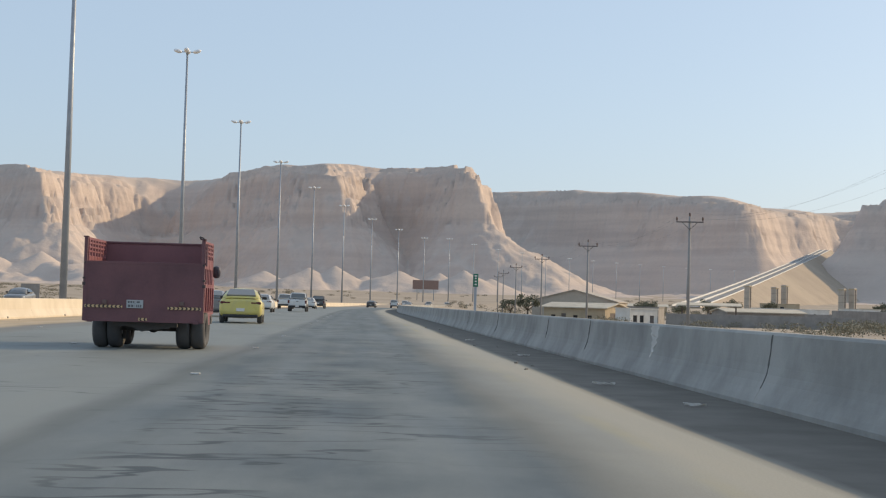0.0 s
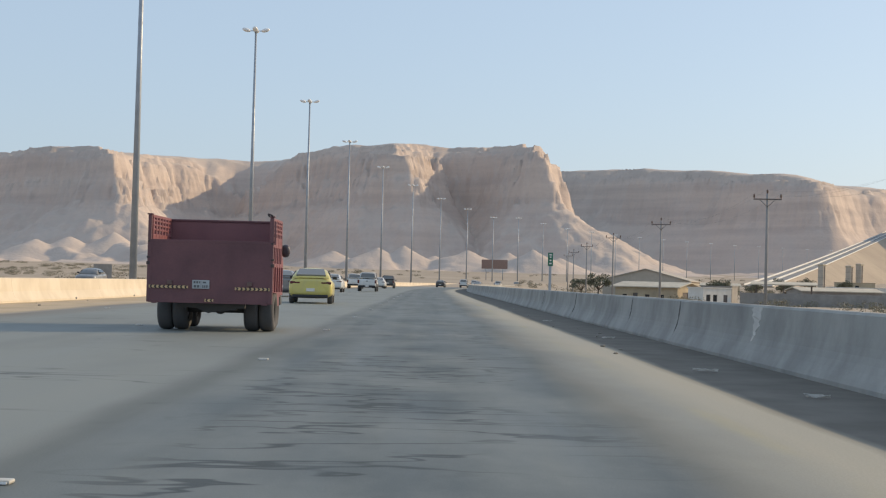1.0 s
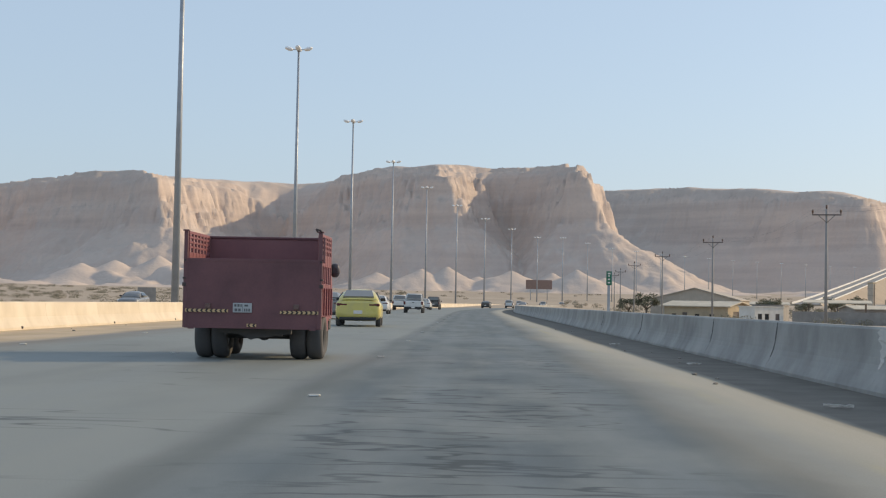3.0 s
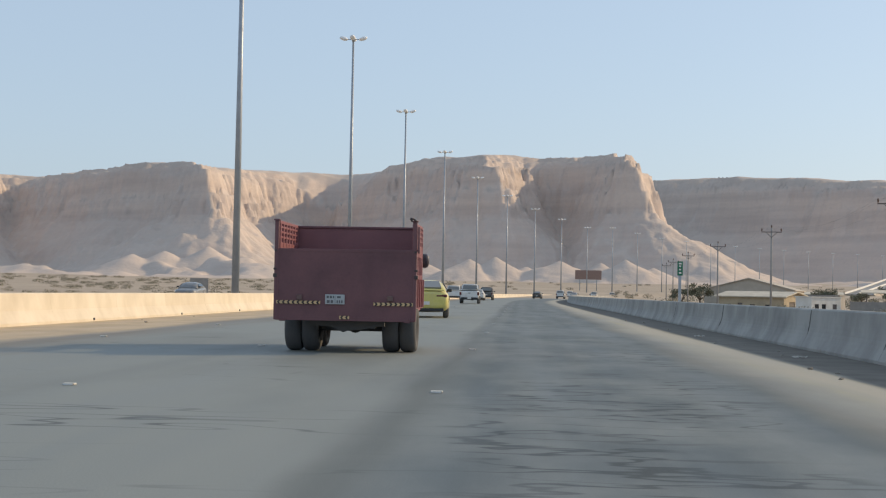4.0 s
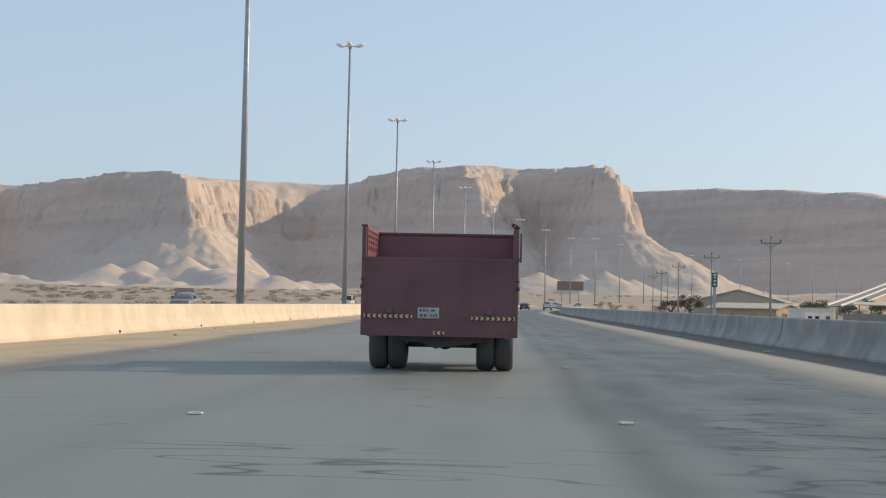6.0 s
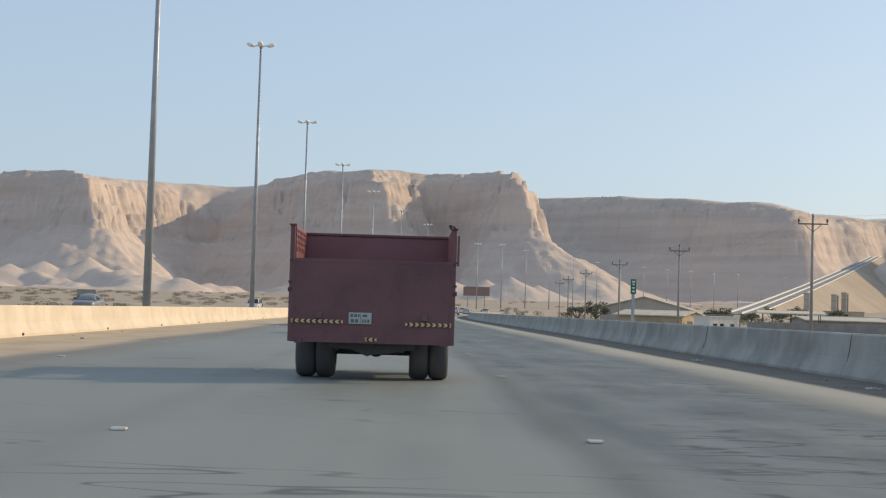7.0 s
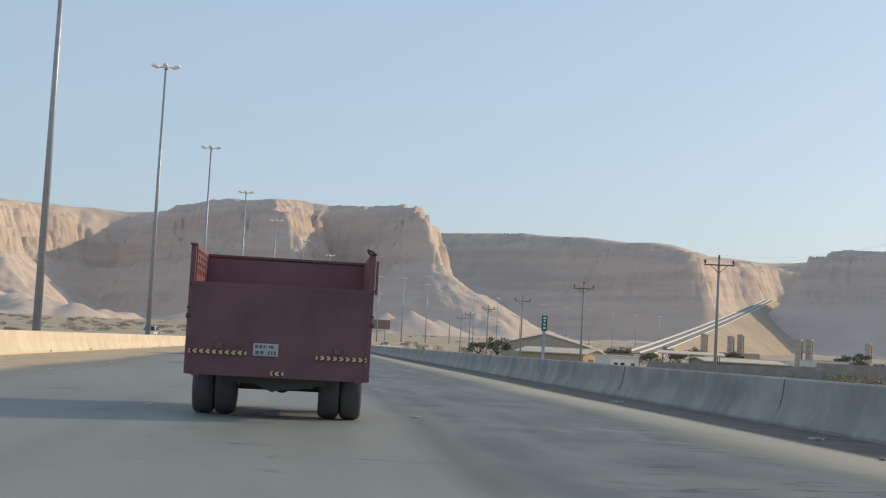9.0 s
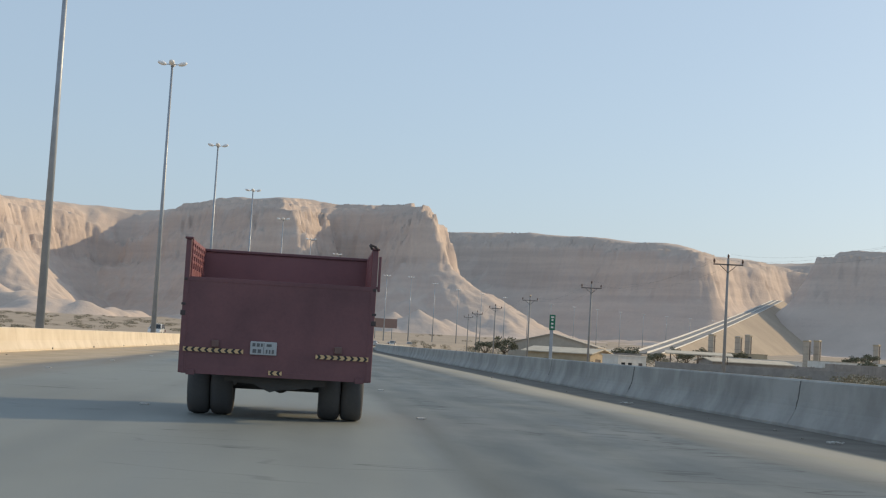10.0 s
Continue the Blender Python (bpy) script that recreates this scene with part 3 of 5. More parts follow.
def lorry():
    red = worn("lorry_red_paint", (0.18, 0.076, 0.084), (0.105, 0.052, 0.06), 0.5, 0.0, 1.7, 24.0, 0.75)
    red2 = worn("lorry_side_paint", (0.245, 0.082, 0.088), (0.17, 0.066, 0.073), 0.5, 0.0, 2.2, 30.0, 0.4)
    # headboard's copy of the red, lightened to offset the shade between the sides
    inner = worn("lorry_red_lifted", (0.235, 0.105, 0.114), (0.18, 0.09, 0.1), 0.75, 0.0, 1.4, 25.0, 0.7)
    dark = worn("lorry_chassis_black", (0.07, 0.07, 0.072), (0.12, 0.112, 0.1), 0.7)
    iron = worn("lorry_latch_iron", (0.06, 0.045, 0.045), (0.1, 0.075, 0.07), 0.6)
    yellow = worn("reflective_yellow", (0.72, 0.49, 0.25), (0.5, 0.36, 0.2), 0.5)
    plate_white = worn("plate_white", (0.46, 0.48, 0.49), (0.31, 0.32, 0.325), 0.5)
    W = 1.1
    t = empty("lorry", pose(0, 0, 0, 0, 0, 1.4), "dark red flatbed lorry with tall slatted stake sides", "lorry")
    # tailgate: a sheet with a folded frame
    bm = box(-W, W, 0.0, 0.035, 0.52, 1.65, bevel=0.002)
    gate = part("tailgate", bm, red, t, "dark red steel tailgate with faded paint")
    for x0, x1, z0, z1 in ((-W, W, 1.6, 1.645), (-W, W, 0.515, 0.575), (-W, -W + 0.05, 0.575, 1.59), (W - 0.05, W, 0.575, 1.59)):
        part("tailgate_frame", box(x0, x1, -0.004, 0.0, z0, z1, bevel=0.0015), red, gate)
    for sx in (-1, 1):
        part("hinge", box(sx * 0.99 - 0.05, sx * 0.99 + 0.05, -0.03, -0.004, 0.5, 0.56, bevel=0.006), red, gate)
        bm = box(sx * (W + 0.02) - 0.03, sx * (W + 0.02) + 0.03, -0.02, 0.07, 1.19, 1.25, bevel=0.008)
        part("latch", bm, iron, gate)
        part("latch", box(sx * (W + 0.02) - 0.025, sx * (W + 0.02) + 0.025, -0.02, 0.06, 1.31, 1.34, bevel=0.006), iron, gate)
        part("latch", box(sx * (W + 0.01) - 0.02, sx * (W + 0.01) + 0.02, -0.02, 0.06, 1.6, 1.635, bevel=0.006), iron, gate)
        part("tail_lamp", box(sx * 0.72 - 0.045, sx * 0.72 + 0.045, -0.04, -0.004, 0.835, 0.92, bevel=0.012), M_TAIL, gate, "dusty small rear lamp")
    # chevron tape
    for x0, n, z, dirn in ((-1.09, 9, 0.775, -1), (0.46, 8, 0.765, 1), (-0.08, 2, 0.545, -1)):
        bm = box(x0, x0 + n * 0.078, -0.021, -0.017, z, z + 0.05)
        tape = part("reflective_tape", bm, yellow, gate, "yellow and black chevron tape")
        for i in range(n):
            bm = bmesh.new()
            cx = x0 + 0.012 + i * 0.078
            xs = [cx, cx + 0.032, cx + 0.055, cx + 0.032, cx, cx + 0.023]
            zs = [0, 0, 0.025, 0.05, 0.05, 0.025]
            if dirn < 0:
                xs = [2 * cx + 0.055 - x for x in xs]
            v = [bm.verts.new((x, -0.0235, z + zz)) for x, zz in zip(xs, zs)]
            for q in ((0, 1, 2, 5), (5, 2, 3, 4)):
                f = bm.faces.new([v[j] for j in q])
            bmesh.ops.recalc_face_normals(bm, faces=bm.faces)
            part("chevron", bm, M_BLACK, tape)
    # plate with unreadable rows of bars
    pl = part("number_plate", box(-0.31, 0.0, -0.03, -0.004, 0.775, 0.93, bevel=0.006), plate_white, gate, "white number plate with dark bars")
    bm = bmesh.new()
    for x0, x1, z0, z1 in ((-0.285, -0.25, 0.87, 0.91), (-0.235, -0.2, 0.87, 0.91), (-0.185, -0.165, 0.87, 0.91), (-0.12, -0.06, 0.875, 0.905),
                           (-0.28, -0.235, 0.795, 0.84), (-0.22, -0.18, 0.795, 0.84), (-0.125, -0.105, 0.795, 0.84), (-0.09, -0.07, 0.795, 0.84), (-0.055, -0.03, 0.795, 0.84)):
        add_box(bm, x0, x1, -0.033, -0.0305, z0, z1)
    add_box(bm, -0.153, -0.147, -0.033, -0.0305, 0.79, 0.915)
    part("plate_bars", bm, worn("plate_ink", (0.1, 0.105, 0.11), (0.22, 0.225, 0.23), 0.5), pl)
    # bed, sides and headboard
    L = 1.78
    part("bed_floor", box(-W + 0.02, W - 0.02, 0.04, L, 0.86, 0.95, bevel=0.01), dark, t)
    for sx in (-1, 1):
        x0, x1 = sorted((sx * W, sx * (W - 0.04)))
        side = part("side_panel", box(x0, x1, 0.04, L, 0.72, 1.2, bevel=0.006), red2, t, "faded red side panel")
        for j in range(5):
            y = 0.16 + j * 0.36
            part("side_rib", box(min(sx * W, sx * (W + 0.03)), max(sx * W, sx * (W + 0.03)), y, y + 0.06, 0.74, 1.2, bevel=0.008), red2, side)
        # open stake frame: rails and uprights that leave rows of square holes
        xm = sx * (W - 0.03)
        for j in range(7):
            y = 0.06 + j * 0.272
            part("stake", box(xm - 0.02, xm + 0.02, y, y + 0.075, 1.2, 2.06, bevel=0.005), red2, t)
        for z, h in ((1.2, 0.07), (1.56, 0.19), (1.815, 0.035), (1.895, 0.035), (1.975, 0.035), (2.045, 0.05)):
            part("stake_rail", box(xm - 0.014, xm + 0.014, 0.05, L, z, z + h, bevel=0.005), red2, t)
        part("corner_post", box(sx * W - 0.035, sx * W + 0.03, -0.01, 0.06, 0.52, 2.09, bevel=0.01), red, t)
        part("post_cap", box(sx * W - 0.05, sx * W + 0.045, -0.03, 0.08, 2.09, 2.115, bevel=0.008), red, t)
        part("side_skirt", box(min(sx * 0.94, sx * 0.97), max(sx * 0.94, sx * 0.97), 1.5, 2.5, 0.45, 0.72, bevel=0.01), red2, t)
    # a bent hasp on the post's head and a loose strap down the outer face
    bm = tube((W - 0.05, -0.02, 2.1), (W - 0.08, -0.03, 2.15), 0.016, 0.014, 8)
    add_tube(bm, (W - 0.08, -0.03, 2.15), (W - 0.02, -0.03, 2.135), 0.016, 0.014, 8)
    add_tube(bm, (W - 0.02, -0.03, 2.135), (W + 0.02, -0.02, 2.1), 0.016, 0.016, 8)
    part("hasp", bm, iron, t, "dark bent steel hasp")
    part("latch_bar", box(W + 0.042, W + 0.072, 0.0, 0.05, 1.6, 2.02, bevel=0.006), red, t)
    part("latch_bracket", box(W + 0.028, W + 0.06, 0.01, 0.04, 1.63, 1.66, bevel=0.004), red, t)
    head = part("headboard", box(-W + 0.045, W - 0.045, L, L + 0.05, 0.9, 2.05, bevel=0.008), inner, t, "tall dark red sheet headboard behind the cab")
    part("headboard_cap", box(-W + 0.02, W - 0.02, L - 0.02, L + 0.07, 2.05, 2.09, bevel=0.01), red, head)
    # chassis, axle, tank
    for x in (-0.4, 0.4):
        part("chassis_rail", box(x - 0.04, x + 0.04, 0.15, 3.4, 0.62, 0.8, bevel=0.01), dark, t)
    bm = tube((-0.9, 1.05, 0.4), (0.9, 1.05, 0.4), 0.07, n=12)
    bmesh.ops.create_uvsphere(bm, u_segments=14, v_segments=9, radius=0.13, matrix=pose(0.05, 1.05, 0.43))
    part("rear_axle", bm, dark, t, smooth=True)
    bm = extrude_outline(((-0.62, 0.62), (-0.61, 0.44), (-0.5, 0.44), (-0.49, 0.4), (-0.47, 0.4), (-0.46, 0.43), (-0.26, 0.42), (-0.18, 0.38), (-0.06, 0.33), (0.0, 0.35), (0.1, 0.37), (0.2, 0.37), (0.36, 0.4), (0.44, 0.39), (0.46, 0.42), (0.6, 0.43), (0.62, 0.62)), 0.3, 0.42)
    part("rear_crossmember", bm, dark, t)
    part("spare_wheel", add_lathe(bmesh.new(), tyre_profile(0.37, 0.2), "Z", (0, 2.2, 0.55)), M_RUBBER, t)
    # wheels
    for x, y in ((-0.94, 1.05), (-0.66, 1.05), (0.66, 1.05), (0.94, 1.05), (-0.78, 2.75), (0.78, 2.75)):
        wheel(t, x, y, 0.39, 0.27, M_STEEL)
    # cab
    bm = extrude_outline(((-0.93, 0.62), (-0.93, 1.35), (-0.86, 1.9), (-0.78, 2.0), (0.78, 2.0), (0.86, 1.9), (0.93, 1.35), (0.93, 0.62)), 1.95, 3.5, 0.04)
    cab = part("cab", bm, red2, t, "red painted driver's cab")
    part("rear_window", box(-0.6, 0.6, 1.9, 1.946, 1.45, 1.85, bevel=0.01), M_GLASS, cab)
    part("windscreen", box(-0.86, 0.86, 3.504, 3.52, 1.3, 1.9, bevel=0.005), M_GLASS, cab)
    part("bumper", box(-0.9, 0.9, 3.4, 3.63, 0.45, 0.66, bevel=0.03), dark, cab)
    for sx in (-1, 1):
        part("side_window", box(min(sx * 0.905, sx * 0.928), max(sx * 0.905, sx * 0.928), 2.55, 3.3, 1.37, 1.85, bevel=0.004), M_GLASS, cab)
        bm = tube((sx * 0.9, 3.0, 1.5), (sx * 1.06, 2.95, 1.5), 0.014, n=8)
        add_tube(bm, (sx * 0.88, 3.0, 1.6), (sx * 1.06, 2.95, 1.6), 0.014, n=8)
        part("mirror_arm", bm, M_BLACK, cab)
        part("mirror", loft(((2.88, 0.04, 1.5, 1.6), (2.9, 0.078, 1.44, 1.66), (2.95, 0.088, 1.42, 1.68), (3.0, 0.07, 1.46, 1.64), (3.03, 0.03, 1.51, 1.59)), 20, 2.6, sx * 1.03), M_MIRROR, cab, "black wing mirror")
        part("head_lamp", box(sx * 0.75 - 0.14, sx * 0.75 + 0.14, 3.48, 3.525, 0.78, 0.95, bevel=0.02), M_LAMP, cab)
    return t


def tyre_profile(r, w):
    h = w / 2
    return ((-h * 0.7, r * 0.55), (-h, r * 0.62), (-h, r * 0.86), (-h * 0.84, r * 0.955), (-h * 0.45, r), (h * 0.45, r), (h * 0.84, r * 0.955), (h, r * 0.86), (h, r * 0.62), (h * 0.7, r * 0.55))


def wheel(parent, x, y, r, w, rim_mat):
    ty = part("wheel", add_lathe(bmesh.new(), tyre_profile(r, w), "X", (x, y, r), 32), M_RUBBER, parent)
    bm = add_lathe(bmesh.new(), ((-w * 0.3, r * 0.56), (-w * 0.12, r * 0.4), (-w * 0.25, r * 0.2), (-w * 0.28, 0.001)), "X", (x, y, r), 20)
    add_lathe(bm, ((w * 0.3, r * 0.56), (w * 0.12, r * 0.4), (w * 0.25, r * 0.2), (w * 0.28, 0.001)), "X", (x, y, r), 20)
    part("rim", bm, rim_mat, ty)


M_MIRROR = worn("mirror_shell", (0.07, 0.055, 0.062), (0.11, 0.1, 0.1), 0.35)
M_TAIL = worn("red_lamp_plastic", (0.15, 0.075, 0.07), (0.16, 0.12, 0.1), 0.35)
lorry()


# ---- cars ----
def side_solid(pts, hw, bevel=0.05):
    """A solid from a side outline of (along, up), as wide as 2 hw."""
    bm = bmesh.new()
    a = [bm.verts.new((-hw, y, z)) for y, z in pts]
    b = [bm.verts.new((hw, y, z)) for y, z in pts]
    n = len(pts)
    bm.faces.new(a)
    bm.faces.new(b[::-1])
    for i in range(n):
        bm.faces.new((a[i], b[i], b[(i + 1) % n], a[(i + 1) % n]))
    bmesh.ops.recalc_face_normals(bm, faces=bm.faces)
    if bevel:
        bmesh.ops.bevel(bm, geom=bm.edges[:], offset=bevel, segments=3, affect="EDGES", profile=0.6)
        length = max(y for y, _ in pts)
        for v in bm.verts:
            v.co.x *= 1 - 0.1 * abs(v.co.y / length * 2 - 1) ** 4 - 0.05 * max(0.0, v.co.z - 0.7) / 0.3
        for f in bm.faces:
            f.smooth = True
    return bm


def pane(corners, out=0.012, thick=0.012, u0=0.08, u1=0.92, v0=0.12, v1=0.9):
    """A thin pane on a four-cornered face (bottom left, bottom right, top right, top left), standing a little proud."""
    c = [Vector(p) for p in corners]
    nrm = (c[1] - c[0]).cross(c[3] - c[0]).normalized()

    def at(u, v):
        return (c[0] * (1 - u) + c[1] * u) * (1 - v) + (c[3] * (1 - u) + c[2] * u) * v

    base = [at(u, v) for u, v in ((u0, v0), (u1, v0), (u1, v1), (u0, v1))]
    bm = bmesh.new()
    lo = [bm.verts.new(p + nrm * (out - thick)) for p in base]
    hi = [bm.verts.new(p + nrm * out) for p in base]
    bm.faces.new(hi)
    bm.faces.new(lo[::-1])
    for i in range(4):
        bm.faces.new((lo[i], lo[(i + 1) % 4], hi[(i + 1) % 4], hi[i]))
    return bm


def car(name, kind, paint, m, label, group="", trunk_band=True):
    t = empty(name, Matrix.Identity(4), label, "car", group)
    hw = 0.88
    if kind == "sedan":
        body = ((0.06, 0.3), (0.0, 0.5), (0.02, 0.9), (0.08, 1.03), (0.6, 1.06), (3.05, 0.97), (4.2, 0.82), (4.42, 0.66), (4.45, 0.4), (4.35, 0.24), (0.25, 0.24))
        g = (0.3, 3.4, 1.2, 2.4, 0.98, 1.47, 0.82, 0.64)
        axles, wr = (0.85, 3.5), 0.32
    elif kind == "suv":
        body = ((0.05, 0.4), (0.0, 0.6), (0.02, 1.05), (0.12, 1.12), (3.2, 1.1), (4.45, 1.02), (4.65, 0.8), (4.68, 0.5), (4.55, 0.34), (0.25, 0.34))
        g = (0.08, 3.5, 0.3, 2.75, 1.08, 1.78, 0.84, 0.7)
        axles, wr = (0.95, 3.75), 0.38
    else:
        body = ((0.05, 0.5), (0.0, 0.6), (0.0, 1.06), (0.08, 1.12), (2.0, 1.14), (3.7, 1.12), (4.9, 1.05), (5.15, 0.85), (5.18, 0.55), (5.0, 0.42), (0.3, 0.45))
        g = (1.75, 4.1, 1.85, 3.4, 1.1, 1.76, 0.82, 0.7)
        axles, wr = (1.15, 4.2), 0.37
    sedan = kind == "sedan"
    hull = ((0.0, 0.7, 0.48, 0.92), (0.03, 0.8, 0.36, 1.0), (0.14, 0.87, 0.27, 1.05), (0.6, 0.9, 0.22, 1.07), (1.5, 0.91, 0.2, 1.02), (3.0, 0.91, 0.2, 0.98), (3.9, 0.88, 0.22, 0.88), (4.3, 0.8, 0.27, 0.78), (4.42, 0.66, 0.36, 0.66))
    top = ((0.28, 0.8, 0.8, 1.05), (0.7, 0.77, 0.8, 1.27), (1.2, 0.7, 0.8, 1.43), (1.9, 0.67, 0.8, 1.47), (2.5, 0.69, 0.8, 1.41), (3.3, 0.8, 0.8, 1.0))
    part("body", loft(hull, 28, 4.5) if sedan else side_solid(body, hw), paint, t)
    y0, y1, ty0, ty1, z0, z1, w0, w1 = g
    if sedan:
        lo = [(-0.815, 0.75, 1.08), (0.815, 0.75, 1.08), (0.815, 3.0, 1.06), (-0.815, 3.0, 1.06)]
        rear = [(-0.72, 0.4, 1.1), (0.72, 0.4, 1.1), (0.57, 1.14, 1.405), (-0.57, 1.14, 1.405)]
        hi = [(-0.645, 1.25, 1.36), (0.645, 1.25, 1.36), (0.65, 2.45, 1.34), (-0.65, 2.45, 1.34)]
        bm = loft(top, 24, 3.2)
    else:
        lo = [(-w0, y0, z0), (w0, y0, z0), (w0, y1, z0), (-w0, y1, z0)]
        hi = [(-w1, ty0, z1), (w1, ty0, z1), (w1, ty1, z1), (-w1, ty1, z1)]
        rear = (lo[0], lo[1], hi[1], hi[0])
        bm = bmesh.new()
        v = [bm.verts.new(p) for p in lo + hi]
        for q in ((0, 1, 5, 4), (1, 2, 6, 5), (2, 3, 7, 6), (3, 0, 4, 7), (4, 5, 6, 7), (3, 2, 1, 0)):
            bm.faces.new([v[i] for i in q])
        bmesh.ops.bevel(bm, geom=bm.edges[:], offset=0.09, segments=4, affect="EDGES")
        for f in bm.faces:
            f.smooth = True
    roof = part("roof", bm, paint, t)
    part("rear_window", pane(rear, 0.075 if sedan else 0.012, 0.07 if sedan else 0.012, v0=0.04 if sedan else 0.3, v1=0.84 if sedan else 0.86), M_CARGLASS, roof)
    part("windscreen", pane((lo[2], lo[3], hi[3], hi[2])), M_GLASS, roof)
    part("side_window", pane((lo[1], lo[2], hi[2], hi[1]), 0.02, 0.03, u0=0.06, u1=0.94), M_GLASS, roof)
    part("side_window", pane((lo[3], lo[0], hi[0], hi[3]), 0.02, 0.03, u0=0.06, u1=0.94), M_GLASS, roof)
    zb = body[1][1]
    part("rear_bumper", box(-hw + 0.16, hw - 0.16, -0.03, 0.2, zb - 0.26, zb - 0.13, bevel=0.04) if sedan else box(-hw + 0.1, hw - 0.1, -0.05, 0.2, zb - 0.24, zb - 0.04, bevel=0.05), M_BLACK if trunk_band else paint, t)
    part("number_plate", box(-0.17, 0.17, -0.075, -0.062, zb - 0.17, zb - 0.04) if kind == "pickup" else box(-0.17, 0.17, -0.035, 0.02, zb + 0.0 if sedan else zb + 0.06, zb + 0.13 if sedan else zb + 0.19, bevel=0.005), M_WHITE, t, "white number plate")
    for sx in (-1, 1):
        if kind == "sedan":
            lamp = box(sx * 0.62 - 0.22, sx * 0.62 + 0.22, -0.006, 0.2, 0.79, 0.91, bevel=0.045)
        else:
            lamp = box(sx * 0.79 - 0.09, sx * 0.79 + 0.09, -0.02, 0.12, zb + 0.15, zb + 0.45, bevel=0.02)
        part("tail_lamp", lamp, M_TAILRED, t, "red rear lamp")
        part("head_lamp", box(sx * 0.68 - 0.16, sx * 0.68 + 0.16, body[6][0] - 0.12, body[6][0] + 0.035, 0.62, 0.76, bevel=0.03), M_LAMP, t)
        mx = 0.9 if sedan else 0.98
        part("mirror", box(sx * mx - 0.1, sx * mx + 0.1, y1 - 0.55, y1 - 0.42, z0 + 0.02, z0 + 0.15, bevel=0.03), paint if not sedan else M_BLACK, t)
        for y in axles:
            wheel(t, sx * (hw - 0.1), y, wr, 0.21, M_STEEL)
    if kind == "sedan":
        part("boot_lip", box(-0.72, 0.72, 0.03, 0.16, 1.045, 1.075, bevel=0.012), paint, t)
    if kind == "pickup":
        part("tailgate_handle", box(-0.1, 0.1, -0.025, 0.0, 0.92, 0.98, bevel=0.008), M_BLACK, t)
        part("bed_liner", box(-0.72, 0.72, 0.1, 1.7, 1.145, 1.16), M_BLACK, t)
    t.matrix_world = m
    return t


def car_paint(name, c, metal=0.0):
    k = Mat(name, c, 0.3, metal)
    k.b.inputs["Coat Weight"].default_value = 0.5
    k.b.inputs["Coat Roughness"].default_value = 0.08
    dust = k.noise(2.5, 5.0)
    k.colour(k.mix(k.math("MULTIPLY", k.ramp(dust, 0.4, 0.75), 0.35), c, (0.4, 0.34, 0.26)))
    k.rough(k.ramp(dust, 0.35, 0.7, 0.25, 0.5))
    return k.m


# rear panes: pale tint paints in a sky reflection, dust only roughens
M_CARGLASS = glass("dusty_sky_glass", (0.2, 0.205, 0.2), 0.1)
M_TAILRED = worn("rear_lamp_red", (0.13, 0.02, 0.02), (0.08, 0.02, 0.02), 0.2)
P_YELLOW = car_paint("yellow_car_paint", (0.68, 0.59, 0.17))
P_WHITE = car_paint("white_car_paint", (0.72, 0.72, 0.70))
P_SILVER = car_paint("silver_car_paint", (0.5, 0.51, 0.52), 0.3)
P_DARK = car_paint("dark_car_paint", (0.045, 0.05, 0.055))
P_GREY = car_paint("grey_car_paint", (0.18, 0.19, 0.2))

car("yellow_taxi", "sedan", P_YELLOW, pose(-1.85, 31.8, 0, 0, 0, 4.2), "yellow saloon taxi with a dark lower bumper")
car("pickup_truck", "pickup", P_WHITE, pose(-5.0, 104, 0, 0, 0, 1.8), "dusty white pickup truck with a plain tailgate")
car("off_road_car", "suv", P_WHITE, on_road(143, -5.3), "white boxy off-road car with a dark rear window")
car("saloon_car", "sedan", P_WHITE, on_road(160, -3.4), "white saloon car with dark windows")
car("off_road_car", "suv", P_DARK, on_road(172, -2.9), "dark grey boxy off-road car")
car("saloon_car", "sedan", P_GREY, on_road(52, -4.3), "dark grey saloon car in the next lane")
car("saloon_car", "sedan", P_WHITE, on_road(88, -4.0), "white saloon car with dusty paint")
for i, (s, off, kind, paint) in enumerate(((262, -0.3, "sedan", P_DARK), (283, 3.0, "suv", P_WHITE), (301, -3.6, "sedan", P_WHITE), (318, 3.4, "sedan", P_SILVER), (345, 0.0, "suv", P_WHITE), (371, 3.6, "pickup", P_WHITE), (402, -0.2, "sedan", P_GREY), (424, 3.3, "suv", P_WHITE))):
    car({"sedan": "saloon_car", "suv": "off_road_car", "pickup": "pickup_truck"}[kind], kind, paint, on_road(s, off), {P_DARK: "dark", P_WHITE: "white", P_SILVER: "silver", P_GREY: "grey"}[paint] + {"sedan": " saloon car far down the road", "suv": " off-road car far down the road", "pickup": " pickup truck far down the road"}[kind], "traffic far down the road")
car("off_road_car", "suv", P_WHITE, on_road(172, -20.4, 0.0, 180), "white off-road car on the opposite carriageway")
car("saloon_car", "sedan", P_GREY, on_road(96, -24.6, 0.0, 180), "grey saloon car on the opposite carriageway")


# ---- road studs and litter ----
M_STUD = worn("grimy_ceramic", (0.6, 0.58, 0.52), (0.34, 0.32, 0.28), 0.5, 0.0, 6.0, 60.0, 0.8)


def stud():
    bm = bmesh.new()
    add_box(bm, -0.062, 0.062, -0.05, 0.05, 0.0, 0.02, 0.008)
    ob = part("road_stud", bm, M_STUD)
    tagged(ob, "small worn white ceramic road stud on the asphalt", "road stud", "studs along the lane lines")
    part("reflector", box(-0.05, 0.05, -0.058, -0.0515, 0.004, 0.015), M_LAMP, ob)
    return ob


